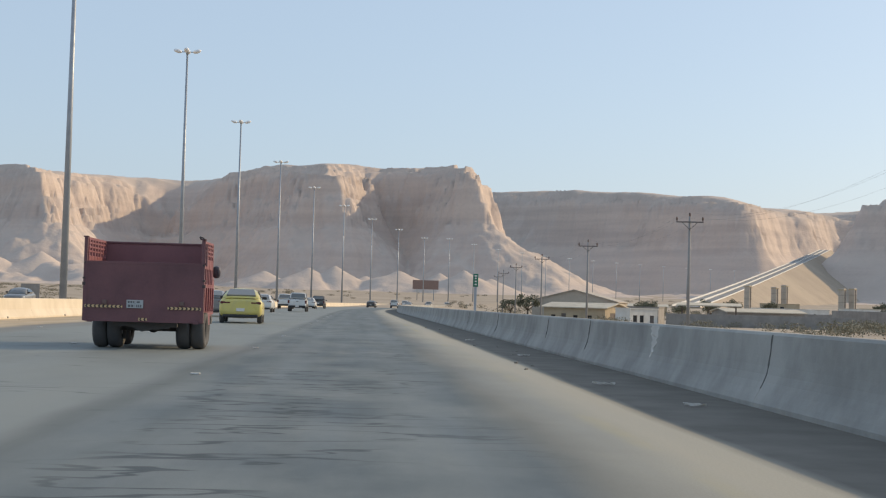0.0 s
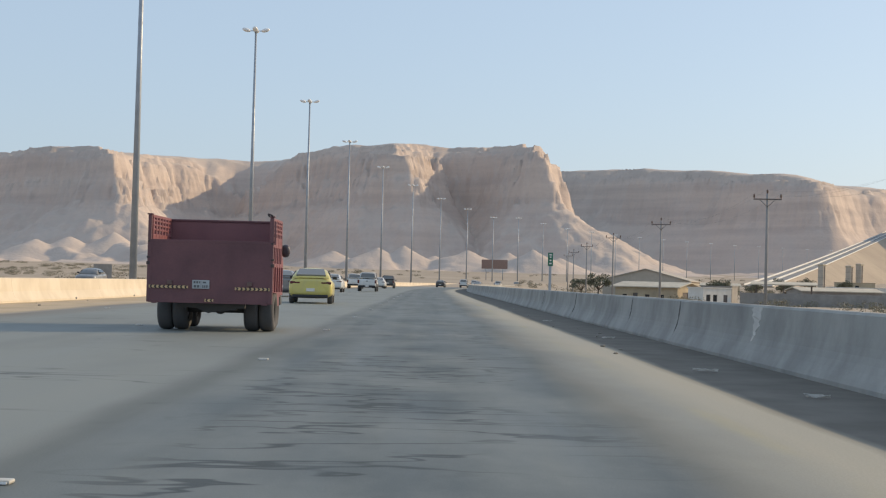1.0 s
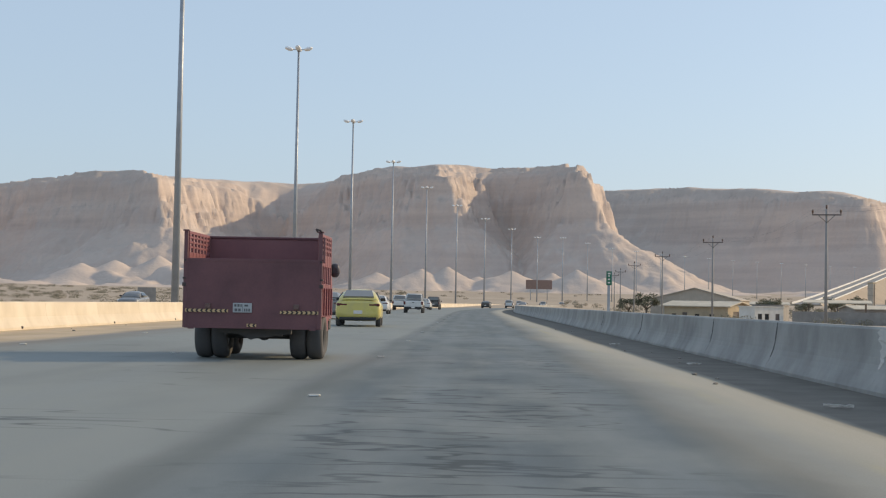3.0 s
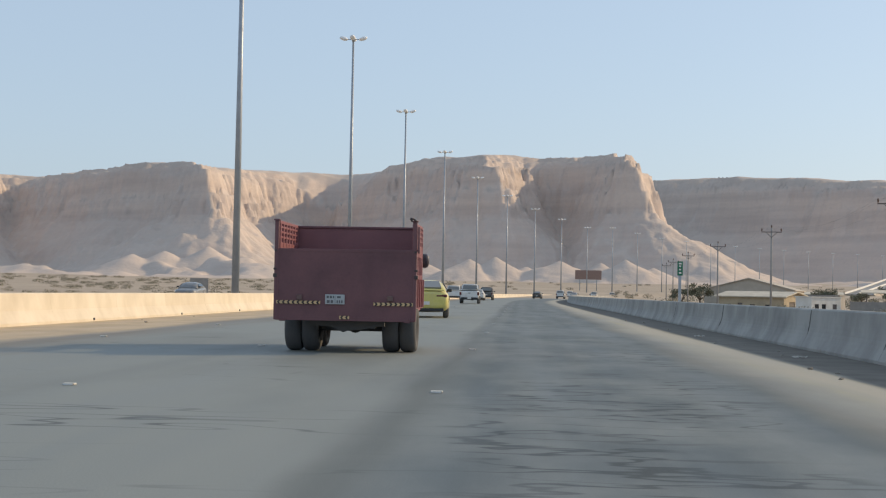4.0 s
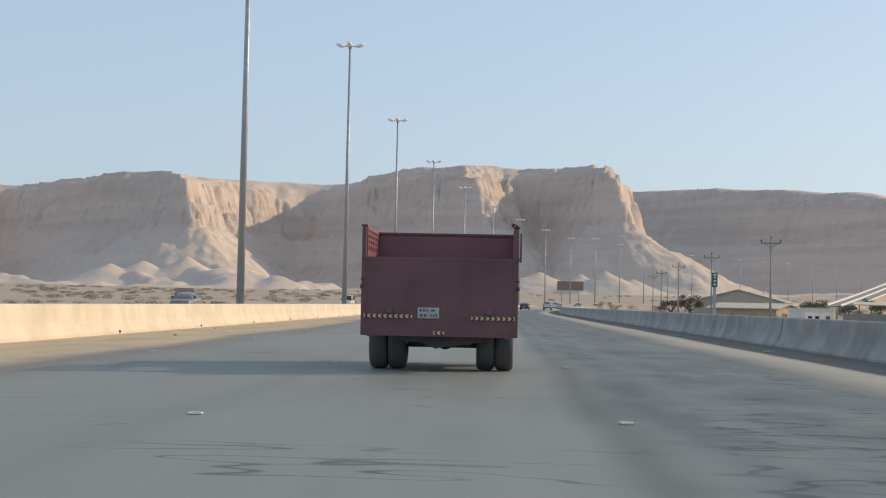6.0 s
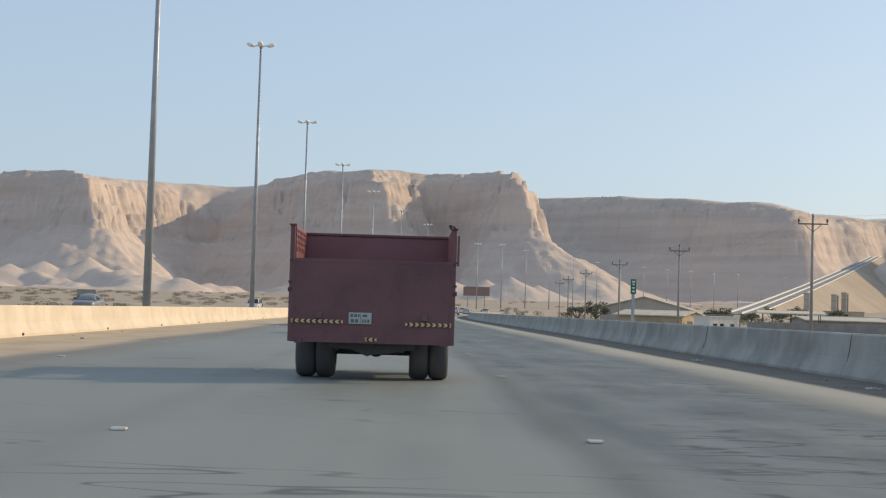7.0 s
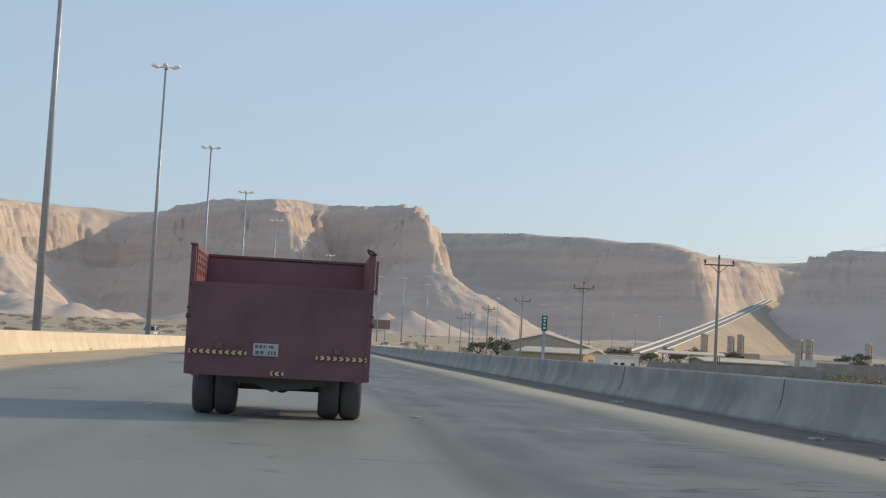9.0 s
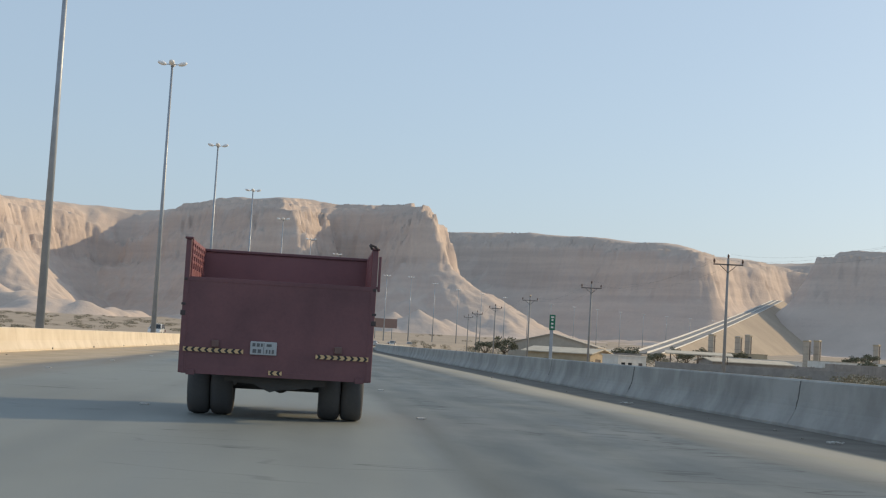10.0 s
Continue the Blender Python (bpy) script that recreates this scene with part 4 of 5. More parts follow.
first = stud()
first.matrix_world = on_road(-8.2, -1.85, 0.001)
for off in (-5.55, -1.85, 1.85):
    for i in range(-2, 9):
        if (off, i) != (-1.85, 0):
            copy_thing(first, on_road(-8.2 + 10.6 * i + (3.0 if off < -5 else 0.0), off, 0.001))

rng = random.Random(4)


def stone_mesh(r, seed, squash=0.6):
    q = random.Random(seed)
    bm = bmesh.new()
    bmesh.ops.create_icosphere(bm, subdivisions=2, radius=r)
    for v in bm.verts:
        v.co *= 1 + q.uniform(-0.22, 0.22)
        v.co.z = max(v.co.z * squash, -r * 0.3)
    return bm


M_STONE = worn("pale_stone", (0.27, 0.25, 0.215), (0.18, 0.16, 0.14), 0.9)
for i in range(16):
    r = rng.uniform(0.02, 0.05)
    ob = part("stone", stone_mesh(r, i), M_STONE)
    left = i % 3 == 0
    ob.matrix_world = on_road(rng.uniform(-14, 40), rng.uniform(-9.1, -7.6) if left else rng.uniform(5.9, 7.5), r * 0.25, rng.uniform(0, 360))
    tagged(ob, "small loose stone on the sandy road edge", "stone", "loose stones")


def scrap(m, w, l, label):
    bm = bmesh.new()
    n = 6
    q = random.Random(int(w * 1000))
    grid = [[bm.verts.new((w * (i / n - 0.5) * (1 - 0.3 * abs(j / n - 0.5)), l * (j / n - 0.5), 0.012 + q.uniform(0, 0.035))) for i in range(n + 1)] for j in range(n + 1)]
    for j in range(n):
        for i in range(n):
            bm.faces.new((grid[j][i], grid[j][i + 1], grid[j + 1][i + 1], grid[j + 1][i]))
    bmesh.ops.solidify(bm, geom=bm.faces[:], thickness=0.006)
    ob = part("litter", bm, M_WHITE)
    ob.matrix_world = m
    return tagged(ob, label, "litter", "litter beside the barrier")


scrap(on_road(-8.5, 7.2, 0.002, 75), 0.1, 0.3, "crumpled white plastic scrap in the gutter")
scrap(on_road(-12.3, 7.5, 0.002, 60), 0.07, 0.24, "torn white plastic strip in the gutter")
scrap(on_road(1.5, 7.3, 0.002, 110), 0.11, 0.24, "flattened pale paper scrap in the gutter")
scrap(on_road(13.0, 7.1, 0.002, 40), 0.12, 0.28, "crumpled pale plastic scrap beside the barrier")


# ---- power poles with wires ----
M_POLE = worn("weathered_pole", (0.31, 0.305, 0.295), (0.22, 0.215, 0.205), 0.85, 0.0, 1.0, 20.0)
M_IRON = worn("dark_iron", (0.12, 0.11, 0.105), (0.2, 0.14, 0.1), 0.7)
M_PORCELAIN = worn("brown_porcelain", (0.12, 0.07, 0.05), (0.2, 0.13, 0.1), 0.25)


def power_pole(height):
    root = empty("power_pole", Matrix.Identity(4), "weathered timber power pole with a steel crossarm", "power pole", "power poles beside the road")
    part("pole", tube((0, 0, 0), (0, 0, height), 0.125, 0.08, 12), M_POLE, root)
    z = height - 0.42
    part("crossarm", box(-1.0, 1.0, -0.17, -0.1, z - 0.045, z + 0.045, bevel=0.01), M_IRON, root)
    for sx in (-1, 1):
        part("brace", tube((sx * 0.55, -0.13, z - 0.05), (0, -0.13, z - 0.55), 0.025, n=6), M_IRON, root)
    for x, b in ((-0.95, z + 0.06), (0, height - 0.02), (0.95, z + 0.06)):
        y = -0.135 if x else 0
        prof = ((0, 0.02), (0.05, 0.06), (0.1, 0.05), (0.14, 0.085), (0.2, 0.06), (0.25, 0.075), (0.3, 0.04), (0.33, 0.001))
        part("insulator", add_lathe(bmesh.new(), prof, "Z", (x, y, b), 12), M_PORCELAIN, root)
    return root


POLES = ((31.0, -8.0), (28.1, 35.9), (25.9, 77.5), (24.2, 122.7), (23.6, 167.0), (23.6, 212.0), (24.6, 257.0), (26.5, 302.0))


def ground_at(x, y):
    return float(ground_height(np.array([float(x)]), np.array([float(y)]))[0])


TOP = 7.4
tops = []
pp = None
for x, y in POLES:
    g = ground_at(x, y) - 0.1
    if pp is None:
        pp = power_pole(TOP + 1.9)
        pp.matrix_world = pose(x, y, g, 0, 0, -6)
    else:
        copy_thing(pp, pose(x, y, g, 0, 0, rng.uniform(-9, -2)))
    tops.append(Vector((x, y, g + TOP + 1.9)))
for dx, dz in ((-0.95, -0.03), (0, 0.3), (0.95, -0.03)):
    cu = bpy.data.curves.new("power_line", "CURVE")
    cu.dimensions = "3D"
    cu.bevel_depth = 0.003
    sp = cu.splines.new("POLY")
    pts = []
    for a, b in zip(tops, tops[1:]):
        for i in range(12):
            u = i / 12
            p = a.lerp(b, u) + Vector((dx, 0, dz - 1.1 * 4 * u * (1 - u)))
            pts.append(p)
    pts.append(tops[-1] + Vector((dx, 0, dz)))
    sp.points.add(len(pts) - 1)
    for q, p in zip(sp.points, pts):
        q.co = (*p, 1)
    cu.materials.append(M_IRON)
    tagged(new("power_line", cu), "thin dark sagging power line between timber poles", "power line", "power lines")


# ---- buildings on the plain ----
B_TAN = concrete("tan_plaster", (0.50, 0.41, 0.28), (0.42, 0.34, 0.235), (0.3, 0.25, 0.18))
B_GREY = concrete("block_wall", (0.34, 0.315, 0.285), (0.27, 0.25, 0.23), (0.2, 0.185, 0.17))
B_WHITE = concrete("white_plaster", (0.74, 0.72, 0.67), (0.66, 0.63, 0.57), (0.5, 0.47, 0.41))
B_HANGAR = concrete("hangar_sheet", (0.5, 0.44, 0.365), (0.44, 0.385, 0.315), (0.36, 0.315, 0.26))
B_ROOF = concrete("cream_roof", (0.62, 0.56, 0.45), (0.54, 0.48, 0.38), (0.42, 0.37, 0.29))


def hut(name, x, y, turn, length, depth, height, pitch, wall_mat, roof_mat, label, openings=(), end_openings=(), over=0.35, base=None):
    """A building whose front runs along its own x; the ridge runs along it too when pitch is above 0, across it when below."""
    g = (ground_at(x, y) if base is None else base) - 0.75
    t = empty(name, Matrix.Identity(4), label, "building")
    th = 0.22
    # four walls butted end to end, the front and right end pierced
    def wall(nm, L, holes, m, peak=0.0):
        cells = sorted(holes)
        bm = bmesh.new()
        x0 = 0.0
        for a, b, z0, z1 in cells:
            add_box(bm, x0, a, 0, th, 0, height)
            if z0 > 0.05:
                add_box(bm, a, b, 0, th, 0, z0)
            add_box(bm, a, b, 0, th, z1, height)
            x0 = b
        add_box(bm, x0, L, 0, th, 0, height)
        if peak:
            vs = [bm.verts.new(p) for p in ((0, 0, height), (L, 0, height), (L / 2, 0, height + peak), (0, th, height), (L, th, height), (L / 2, th, height + peak))]
            for q in ((0, 1, 2), (5, 4, 3), (0, 2, 5, 3), (2, 1, 4, 5), (1, 0, 3, 4)):
                bm.faces.new([vs[i] for i in q])
        bmesh.ops.transform(bm, matrix=m, verts=bm.verts)
        w = part(nm, bm, wall_mat, t)
        for a, b, z0, z1 in cells:
            door = z0 <= 0.05
            bm = bmesh.new()
            for q in ((a, a + 0.06, z0, z1), (b - 0.06, b, z0, z1), (a + 0.06, b - 0.06, z1 - 0.06, z1), (a + 0.06, b - 0.06, z0, z0 + 0.06)):
                add_box(bm, q[0], q[1], 0.06, 0.14, q[2], q[3])
            bmesh.ops.transform(bm, matrix=m, verts=bm.verts)
            fr = part("door" if door else "window", bm, M_IRON, t)
            bm = box(a + 0.06, b - 0.06, 0.09, 0.11, z0 + 0.06, z1 - 0.06)
            bmesh.ops.transform(bm, matrix=m, verts=bm.verts)
            part("panel" if door else "pane", bm, M_IRON if door else M_GLASS, fr)
        return w

    end_peak, front_peak = (pitch, 0.0) if pitch > 0 else (0.0, -pitch)
    wall("front_wall", length, openings, Matrix.Identity(4), front_peak)
    wall("end_wall", depth - 2 * th, end_openings, pose(length, th, 0, 0, 0, 90), end_peak)
    wall("end_wall", depth - 2 * th, (), pose(0, depth - th, 0, 0, 0, -90), end_peak)
    wall("back_wall", length, (), pose(length, depth, 0, 0, 0, 180), front_peak)
    bm = bmesh.new()
    o = over
    hp = abs(pitch)
    if pitch > 0:
        sec = ((-o, height - hp * o / depth * 2), (depth / 2, height + hp), (depth + o, height - hp * o / depth * 2))
        lo = [[bm.verts.new((xx, yy, zz + 0.02)) for yy, zz in sec] for xx in (-o, length + o)]
        hi = [[bm.verts.new((xx, yy, zz + 0.16)) for yy, zz in sec] for xx in (-o, length + o)]
    elif pitch < 0:
        sec = ((-o, height - hp * o / length * 2), (length / 2, height + hp), (length + o, height - hp * o / length * 2))
        lo = [[bm.verts.new((yy, xx, zz + 0.02)) for yy, zz in sec] for xx in (-o, depth + o)]
        hi = [[bm.verts.new((yy, xx, zz + 0.16)) for yy, zz in sec] for xx in (-o, depth + o)]
    if pitch:
        for a, b in ((0, 1), (1, 2)):
            for s in (lo, hi):
                bm.faces.new((s[0][a], s[0][b], s[1][b], s[1][a]))
            for e in (0, 1):
                bm.faces.new((lo[e][a], lo[e][b], hi[e][b], hi[e][a]))
        for a in (0, 2):
            bm.faces.new((lo[0][a], lo[1][a], hi[1][a], hi[0][a]))
        bmesh.ops.recalc_face_normals(bm, faces=bm.faces)
    else:
        add_box(bm, -0.1, length + 0.1, -0.1, depth + 0.1, height + 0.003, height + 0.15)
    part("roof", bm, roof_mat, t)
    t.matrix_world = pose(x, y, g, 0, 0, turn)
    return t


hut("workshop", 26.6, 192.8, -33, 10.4, 7.6, 3.05, 0.65, B_TAN, B_ROOF, "low tan workshop with a cream pitched roof",
    ((1.2, 2.0, 1.0, 1.9), (3.0, 3.8, 0.0, 2.1), (5.0, 5.8, 1.0, 1.9), (7.4, 8.2, 1.0, 1.9)), ((1.6, 3.6, 0.0, 2.3),), 0.6)
hut("hangar", 28.2, 232.0, -14, 15.5, 22.0, 4.2, -2.0, B_HANGAR, B_HANGAR, "large tan sheet-metal hangar with a shallow gable", ((5.5, 10.0, 0.0, 3.4),), (), 0.3)
hut("cabin", 37.6, 177.5, 33, 5.4, 3.2, 3.1, 0, B_WHITE, B_WHITE, "small white flat-roofed cabin with dark openings", ((0.6, 1.4, 0.7, 2.2), (1.9, 2.7, 0.7, 2.2), (3.9, 4.7, 0.0, 2.2)), (), 0.1)
hut("store_room", 40.0, 218.0, -20, 9.0, 6.0, 3.4, 0, B_GREY, B_GREY, "grey block store with a flat roof", ((2.0, 3.0, 1.2, 2.2),), (), 0.1)
hut("yard_store", 58.0, 205.0, 12, 14.0, 6.0, 3.2, 0.5, B_GREY, B_ROOF, "long grey block store with a pale roof", ((2, 3, 1.2, 2.2), (6, 7, 1.2, 2.2), (10, 11.2, 0, 2.2)), (), 0.4)
hut("white_store", 96.0, 330.0, 10, 18.0, 8.0, 3.4, 0, B_WHITE, B_WHITE, "long low white store far out on the plain", ((2, 3.4, 1, 2.2), (6, 7.4, 1, 2.2), (10, 11.4, 1, 2.2), (14, 15.4, 1, 2.2)), (), 0.1)
hut("white_store", 66.0, 372.0, -8, 13.0, 8.0, 3.2, 0.6, B_TAN, B_ROOF, "low tan store with a pale roof far out on the plain", ((2, 3.4, 1, 2.2), (6, 7.4, 1, 2.2)), (), 0.4)
hut("white_store", 140.0, 392.0, 20, 16.0, 9.0, 3.8, 0, B_WHITE, B_ROOF, "white flat-roofed store among trees", ((2, 3.4, 1, 2.2), (8, 9.4, 1, 2.2)), (), 0.1)
hut("farm_house", 118.0, 420.0, -12, 12.0, 8.0, 4.6, 0, B_TAN, B_TAN, "tan two-storey farm house far off", ((2, 3.2, 2.6, 3.8), (6, 7.2, 2.6, 3.8), (4, 5, 0, 2.1)), (), 0.1)

for x, y, turn, length, deep, high, mat, what in ((84, 300, 8, 9.0, 6.0, 3.0, B_WHITE, "white"), (104, 352, -6, 11.0, 7.0, 3.2, B_TAN, "tan"), (128, 340, 14, 8.0, 6.0, 3.0, B_WHITE, "white"),
                                                  (76, 420, 4, 12.0, 7.0, 3.4, B_GREY, "grey"), (160, 440, 10, 14.0, 8.0, 3.4, B_TAN, "tan"), (182, 470, -4, 10.0, 7.0, 3.2, B_WHITE, "white")):
    hut("plain_house", x, y, turn, length, deep, high, 0, mat, mat, "small " + what + " flat-roofed house out on the plain", ((1.2, 2.2, 0.9, 2.1), (3.4, 4.4, 0.0, 2.1), (5.6, 6.6, 0.9, 2.1)), (), 0.1)


def yard_wall(x, y, turn, length, h, label):
    root = empty("yard_wall", Matrix.Identity(4), label, "wall")
    n = int(length / 3)
    for i in range(n):
        part("wall_panel", box(i * 3 + 0.2, i * 3 + 2.98, 0, 0.18, 0, h, bevel=0.01), B_GREY, root)
        part("pier", box(i * 3 - 0.02, i * 3 + 0.2, -0.04, 0.22, 0, h + 0.12, bevel=0.01), B_GREY, root)
    root.matrix_world = pose(x, y, ground_at(x, y) - 0.3, 0, 0, turn)


yard_wall(43.5, 181.0, -14, 27, 2.2, "grey block yard wall with plain piers")
yard_wall(64.0, 236.0, 4, 45, 2.6, "long grey block yard wall on the plain")


def shelter(x, y, turn):
    g = ground_at(x, y) - 0.1
    t = empty("shelter", Matrix.Identity(4), "open yard shelter with a pale tilted sheet roof", "shelter")
    for px in (0, 4, 8):
        for py in (0, 5):
            part("post", box(px - 0.06, px + 0.06, py - 0.06, py + 0.06, 0, 3.25 + py * 0.06, bevel=0.01), M_IRON, t)
    bm = bmesh.new()
    v = [bm.verts.new(p) for p in ((-0.8, -0.8, 3.2), (8.8, -0.8, 3.2), (8.8, 5.8, 3.62), (-0.8, 5.8, 3.62), (-0.8, -0.8, 3.34), (8.8, -0.8, 3.34), (8.8, 5.8, 3.76), (-0.8, 5.8, 3.76))]
    for q in ((3, 2, 1, 0), (4, 5, 6, 7), (0, 1, 5, 4), (1, 2, 6, 5), (2, 3, 7, 6), (3, 0, 4, 7)):
        bm.faces.new([v[i] for i in q])
    part("roof", bm, B_ROOF, t)
    t.matrix_world = pose(x, y, g, 0, 0, turn)


shelter(46.5, 184.5, -12)


def silo(x, y, h, r, label):
    g = ground_at(x, y) - 0.2
    t = empty("silo", Matrix.Identity(4), label, "silo", "silos on the plain")
    part("shaft", box(-r, r, -r, r, 0, h, bevel=0.25), B_HANGAR, t)
    part("cap", box(-r - 0.12, r + 0.12, -r - 0.12, r + 0.12, h - 0.7, h - 0.35, bevel=0.05), B_TAN, t)
    for i in (1, 2, 3):
        part("band", box(-r - 0.04, r + 0.04, -r - 0.04, r + 0.04, h * i / 4 - 0.08, h * i / 4 + 0.08, bevel=0.03), B_GREY, t)
    part("ladder", box(-0.2, 0.2, -r - 0.16, -r - 0.02, 0.3, h - 0.8), M_IRON, t)
    t.matrix_world = pose(x, y, g, 0, 0, 48)


for x, y, h in ((137, 515, 10.5), (149.5, 523, 10.3), (154.2, 526, 11.2), (168, 497, 10.4), (172.6, 499, 10.6), (203, 520, 10.2)):
    silo(x, y, h, 1.1, "tall tan concrete silo on the plain")


def container(x, y, turn):
    g = ground_at(x, y)
    t = empty("container", Matrix.Identity(4), "long grey trailer box with a white end", "container")
    bm = box(0, 11, 0, 2.4, 0.5, 2.9, bevel=0.03)
    part("shell", bm, B_GREY, t)
    for i in range(18):
        part("rib", box(0.3 + i * 0.6, 0.42 + i * 0.6, -0.03, 0.0, 0.6, 2.8), B_GREY, t)
    part("end_door", box(11.0, 11.06, 0.05, 2.35, 0.55, 2.85, bevel=0.01), M_WHITE, t, "white end door")
    for px in (1.2, 9.2):
        for py in (0.3, 2.1):
            part("foot", box(px - 0.2, px + 0.2, py - 0.2, py + 0.2, -0.25, 0.5), M_IRON, t)
    t.matrix_world = pose(x, y, g + 0.05, 0, 0, turn)


container(70, 183, 14)

# ---- signs ----
M_GREEN = worn("sign_green", (0.01, 0.16, 0.09), (0.02, 0.1, 0.06), 0.4)
M_BROWN = worn("sign_brown", (0.29, 0.19, 0.155), (0.22, 0.15, 0.125), 0.6)


def km_marker():
    p, h = road(33, 8.85)
    g = ground_at(p.x, p.y) - 0.1
    t = empty("marker_sign", Matrix.Identity(4), "narrow green road marker sign with white bars on a post", "sign")
    top = 2.35 - g
    part("post", box(-0.055, 0.055, -0.03, 0.03, 0, top - 0.25, bevel=0.01), M_STEEL, t)
    pl = part("panel", box(-0.105, 0.105, -0.05, -0.032, top - 0.55, top, bevel=0.006), M_GREEN, t)
    for z, w in ((0.06, 0.11), (0.16, 0.07), (0.29, 0.08), (0.42, 0.09)):
        part("bar", box(-w / 2, w / 2, -0.054, -0.0515, top - z - 0.06, top - z), M_WHITE, pl)
    t.matrix_world = pose(p.x, p.y, g, 0, 0, -math.degrees(h))


km_marker()


def board(x, y, w, h, z0, label, mat):
    g = ground_at(x, y) - 0.2
    t = empty("sign_board", Matrix.Identity(4), label, "sign")
    pl = part("panel", box(-w / 2, w / 2, -0.08, 0.08, z0, z0 + h, bevel=0.02), mat, t)
    for i in range(1, 4):
        part("seam", box(-w / 2 + i * w / 4 - 0.03, -w / 2 + i * w / 4 + 0.03, -0.1, -0.082, z0 + 0.05, z0 + h - 0.05), mat, pl)
    for sx in (-1, 1):
        part("post", tube((sx * w * 0.32, 0.25, 0), (sx * w * 0.32, 0.25, z0 + h), 0.18, n=10), M_STEEL, t)
    t.matrix_world = pose(x, y, g)


board(14.3, 628, 12.0, 4.2, 5.5, "large brown direction board seen from afar", M_BROWN)
board(-62.6, 230, 3.4, 3.0, 0.9, "weathered grey board on two posts beside the plain", B_GREY)


# ---- the white-walled road climbing to the pass ----
def climbing_road():
    def mid(u):
        return Vector((132 + 393 * u, 610 + 1105 * u, 3 + 79 * u ** 1.06))

    rows = []
    n = 60
    for i in range(n + 1):
        u = i / n
        p = mid(u)
        d = (mid(min(u + 0.01, 1)) - mid(max(u - 0.01, 0)))
        side = Vector((d.y, -d.x, 0)).normalized()
        rows.append((p, side))
    bm = bmesh.new()
    prev = None
    for p, s in rows:
        g = -4.0
        ring = [bm.verts.new(p + s * (-6.5 - (p.z - g) * 1.6) + Vector((0, 0, g - p.z))), bm.verts.new(p + s * -6.5), bm.verts.new(p + s * 6.5), bm.verts.new(p + s * (6.5 + (p.z - g) * 1.45) + Vector((0, 0, g - p.z)))]
        if prev:
            for j in range(3):
                bm.faces.new((prev[j], prev[j + 1], ring[j + 1], ring[j]))
        else:
            bm.faces.new(ring)
        prev = ring
    bmesh.ops.recalc_face_normals(bm, faces=bm.faces)
    tagged(part("road_bank", bm, M_SAND), "sandy bank carrying the climbing road", "embankment", kind="structure")
    t = empty("climbing_road", Matrix.Identity(4), "distant road with white parapets climbing to a pass", "road", kind="structure")
    bm = bmesh.new()
    prev = None
    for p, s in rows:
        ring = [bm.verts.new(p + s * o + Vector((0, 0, 0.15))) for o in (-6.3, 6.3)]
        if prev:
            bm.faces.new((prev[0], prev[1], ring[1], ring[0]))
        prev = ring
    part("carriageway", bm, M_FAR_ROAD, t)
    for o, h in ((-6.2, 0.95), (0, 0.95), (6.2, 0.7)):
        bm = bmesh.new()
        prev = None
        for p, s in rows:
            ring = [bm.verts.new(p + s * (o + a) + Vector((0, 0, z))) for a, z in ((-0.16, 0.1), (-0.16, h), (0.16, h), (0.16, 0.1))]
            if prev:
                for j in range(3):
                    bm.faces.new((prev[j], prev[j + 1], ring[j + 1], ring[j]))
            prev = ring
        bmesh.ops.recalc_face_normals(bm, faces=bm.faces)
        part("parapet", bm, M_PARAPET, t, "white concrete parapet")


M_PARAPET = worn("parapet_concrete", (0.8, 0.78, 0.74), (0.68, 0.66, 0.61), 0.8)
M_FAR_ROAD = worn("far_asphalt", (0.25, 0.24, 0.225), (0.19, 0.185, 0.175), 0.7, 0.0, 0.05, 1.0)
climbing_road()


# ---- trees and scrub ----
def leaf_mat(name, a, b):
    k = Mat(name, a, 0.8)
    geo = k.t.nodes.new("ShaderNodeNewGeometry")
    k.colour(k.mix(geo.outputs["Random Per Island"], a, b))
    return k.m


M_LEAF = leaf_mat("desert_leaf", (0.1, 0.11, 0.07), (0.18, 0.175, 0.115))
M_SCRUB = leaf_mat("dry_scrub", (0.19, 0.175, 0.115), (0.3, 0.265, 0.19))
M_BARK = worn("bark", (0.16, 0.12, 0.085), (0.09, 0.07, 0.05), 0.9)


def leaf_cloud(verts, faces, q, centre, rx, rz, count, size):
    for _ in range(count):
        d = Vector((q.gauss(0, 1), q.gauss(0, 1), q.gauss(0, 1))).normalized() * q.uniform(0.45, 1.0)
        c = Vector(centre) + Vector((d.x * rx, d.y * rx, d.z * rz))
        a = Vector((q.uniform(-1, 1), q.uniform(-1, 1), q.uniform(-1, 1))).normalized()
        b = a.cross(Vector((q.uniform(-1, 1), q.uniform(-1, 1), q.uniform(-1, 1)))).normalized()
        s = size * q.uniform(0.6, 1.3)
        i = len(verts)
        verts += [c - a * s, c + b * s * 0.55, c + a * s, c - b * s * 0.55]
        faces.append((i, i + 1, i + 2, i + 3))


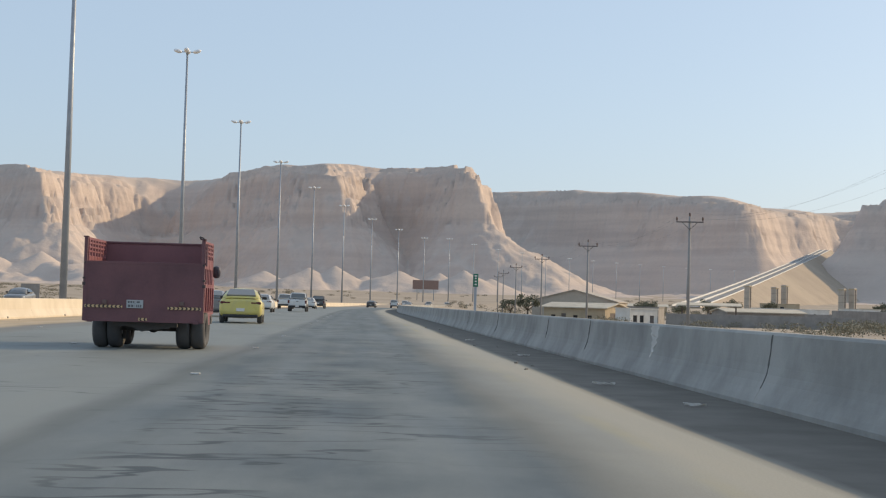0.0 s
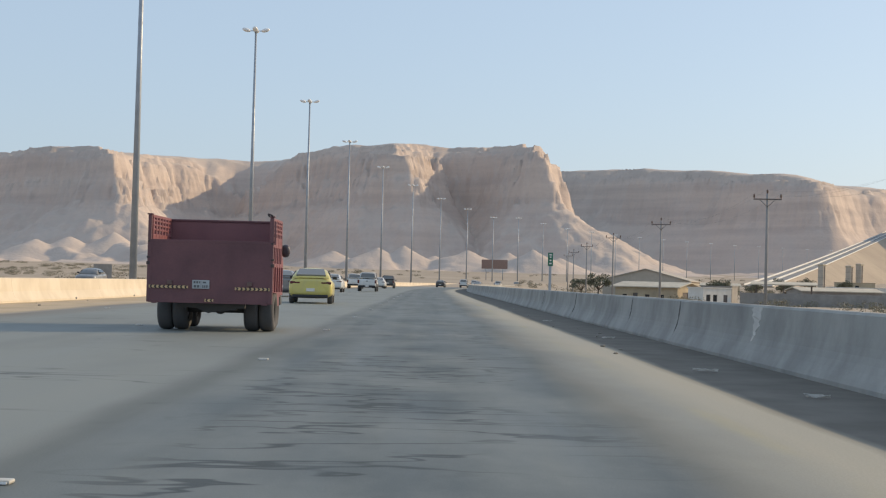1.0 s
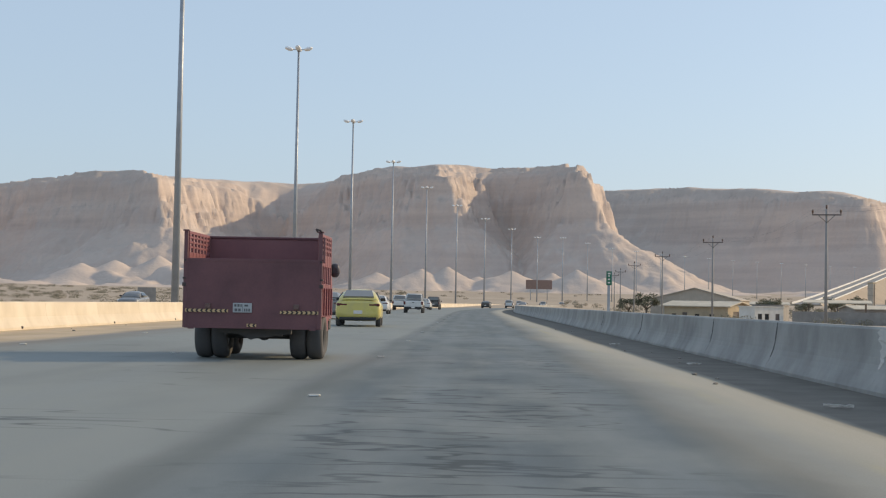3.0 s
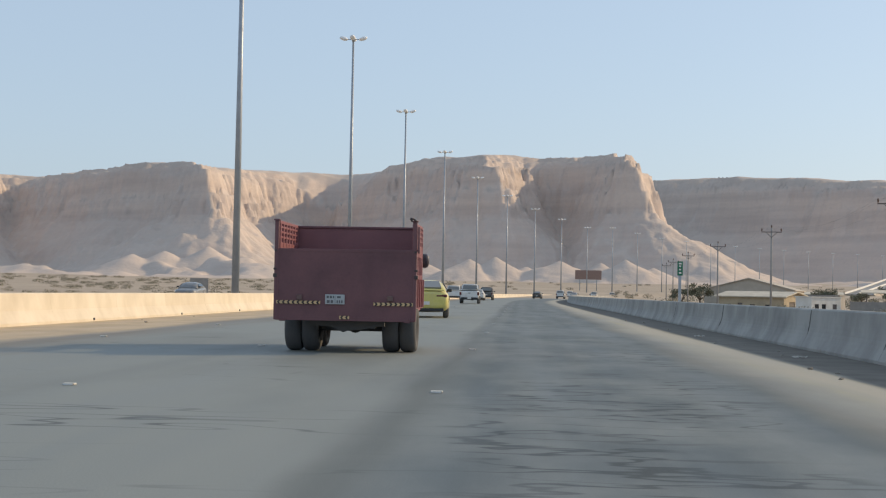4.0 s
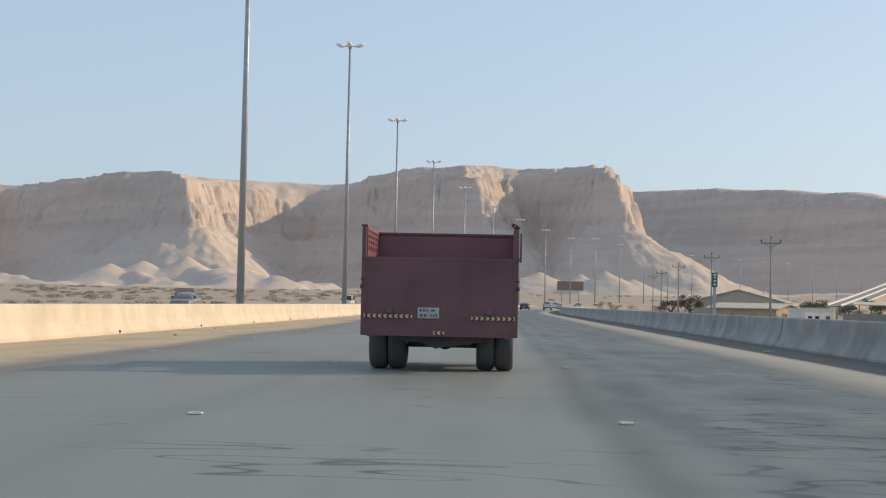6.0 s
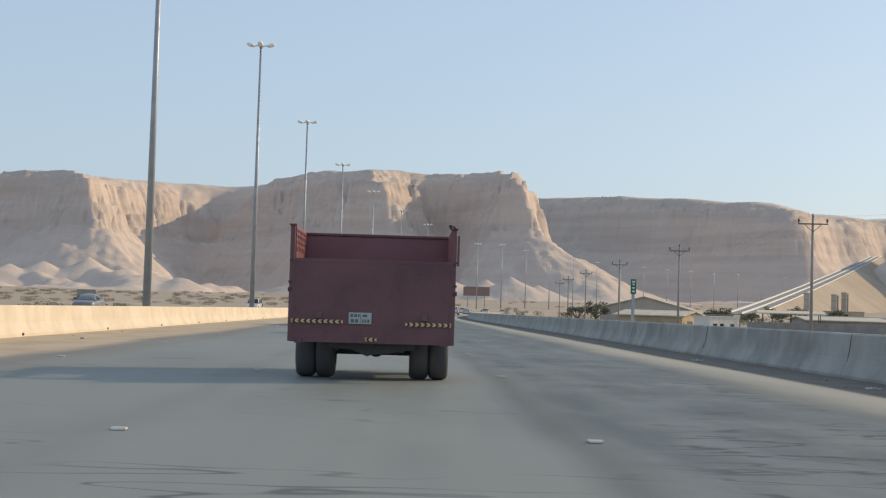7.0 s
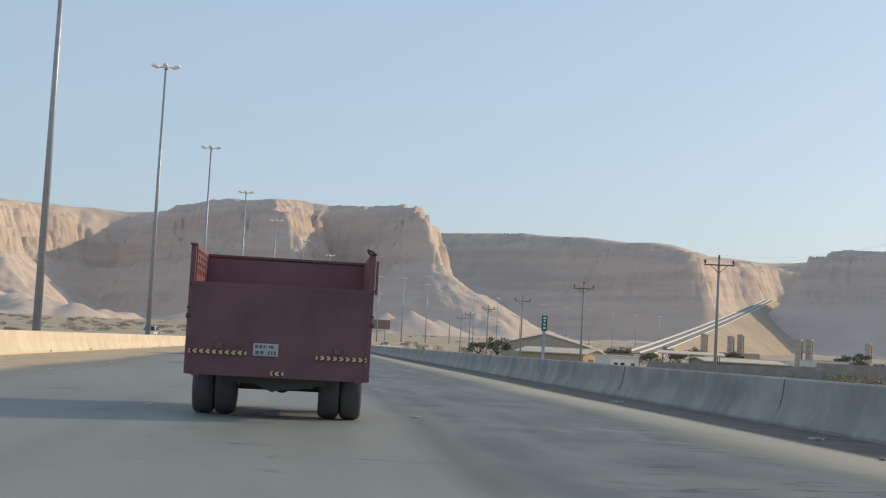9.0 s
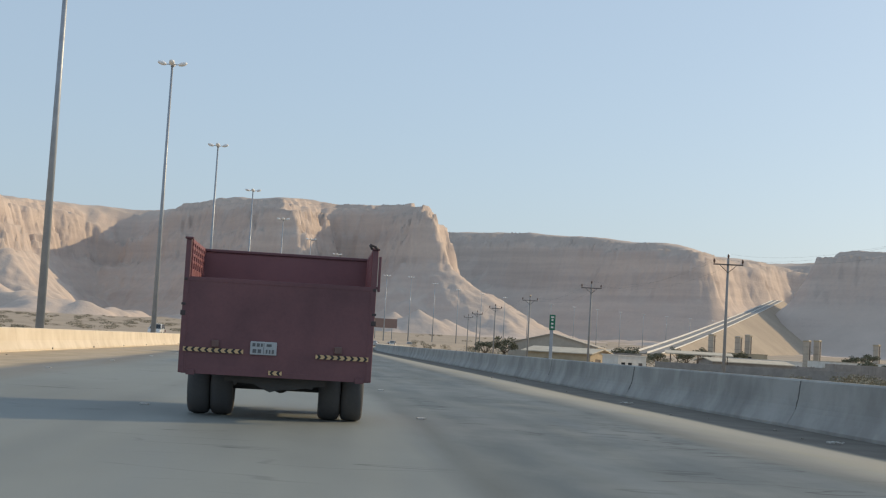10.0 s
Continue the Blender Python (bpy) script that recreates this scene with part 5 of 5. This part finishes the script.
def tree(x, y, h, seed, label):
    q = random.Random(seed)
    t = empty("tree", Matrix.Identity(4), label, "tree", "trees on the plain")
    bm = tube((0, 0, 0), (0.1 * h * q.uniform(-1, 1), 0.05 * h, h * 0.42), h * 0.045, h * 0.028, 8)
    ends = []
    for i in range(6):
        a = i * 1.05 + q.uniform(-0.3, 0.3)
        e = Vector((math.cos(a) * h * 0.33, math.sin(a) * h * 0.33, h * q.uniform(0.6, 0.85)))
        add_tube(bm, (0, 0.03 * h, h * 0.36), e, h * 0.022, h * 0.008, 6)
        ends.append(e)
    part("trunk", bm, M_BARK, t)
    verts, faces = [], []
    for e in ends + [Vector((0, 0, h * 0.8))]:
        for _ in range(3):
            leaf_cloud(verts, faces, q, e + Vector((q.uniform(-0.12, 0.12) * h, q.uniform(-0.12, 0.12) * h, q.uniform(-0.08, 0.1) * h)), h * 0.17, h * 0.11, 60, h * 0.035)
    me = bpy.data.meshes.new("crown")
    me.from_pydata([tuple(v) for v in verts], [], faces)
    me.materials.append(M_LEAF)
    c = new("crown", me)
    c.parent = t
    t.matrix_world = pose(x, y, ground_at(x, y) - 0.1, 0, 0, q.uniform(0, 360))


for i, (x, y, h) in enumerate(((27.0, 226, 4.6), (24.5, 236, 3.8), (47.5, 222, 4.0), (52.0, 250, 4.2), (88, 360, 5.0), (98, 372, 5.5), (107, 366, 4.6), (150, 400, 5.4), (160, 412, 6.0), (176, 405, 5.0), (190, 420, 6.2), (74, 290, 4.0), (207, 432, 6.0), (222, 425, 5.2), (118, 300, 4.4), (126, 306, 3.8), (137, 318, 4.6), (150, 322, 4.0), (108, 262, 3.6), (166, 338, 5.0), (181, 352, 4.6), (64, 275, 3.6), (196, 372, 5.2))):
    tree(x, y, h, 40 + i, "small dusty green desert tree with a spreading crown")


def scrub(name, spots, seed, label, wide, tall):
    q = random.Random(seed)
    verts, faces = [], []
    for x, y, r in spots:
        g = ground_at(x, y)
        for _ in range(3):
            leaf_cloud(verts, faces, q, (x + q.uniform(-r, r) * 0.8, y + q.uniform(-r, r) * 0.5, g + r * tall * 0.75), r * wide, r * tall, 80, r * 0.085)
    me = bpy.data.meshes.new(name)
    me.from_pydata([tuple(v) for v in verts], [], faces)
    me.materials.append(M_SCRUB)
    tagged(new(name, me), label, "scrub", kind="stuff")


q = random.Random(12)
spots = []
for _ in range(420):
    y = q.uniform(60, 900)
    x = -46 - (y * 0.52) * q.random() ** 1.0 - q.uniform(0, 30)
    spots.append((x, y, q.uniform(0.6, 1.5) * (1 + y / 900)))
for _ in range(60):
    y = q.uniform(620, 1100)
    spots.append((q.uniform(-230, 200), y, q.uniform(1.0, 2.2)))
scrub("scrub", spots, 1, "low grey-green desert scrub across the plain", 1.15, 0.38)
spots = []
for _ in range(300):
    y = q.uniform(25, 480)
    x = 17 + (8 + y * 0.42) * q.random()
    if not (20 < x < 48 and 170 < y < 260):
        spots.append((x, y, q.uniform(0.4, 1.15) * (1 + y / 400)))
for _ in range(46):
    y = q.uniform(95, 235)
    x = 8 + y * q.uniform(0.33, 0.47)
    spots.append((x, y, q.uniform(1.0, 1.9)))
scrub("scrub", spots, 2, "low dry desert scrub beside the road bank", 0.8, 0.52)
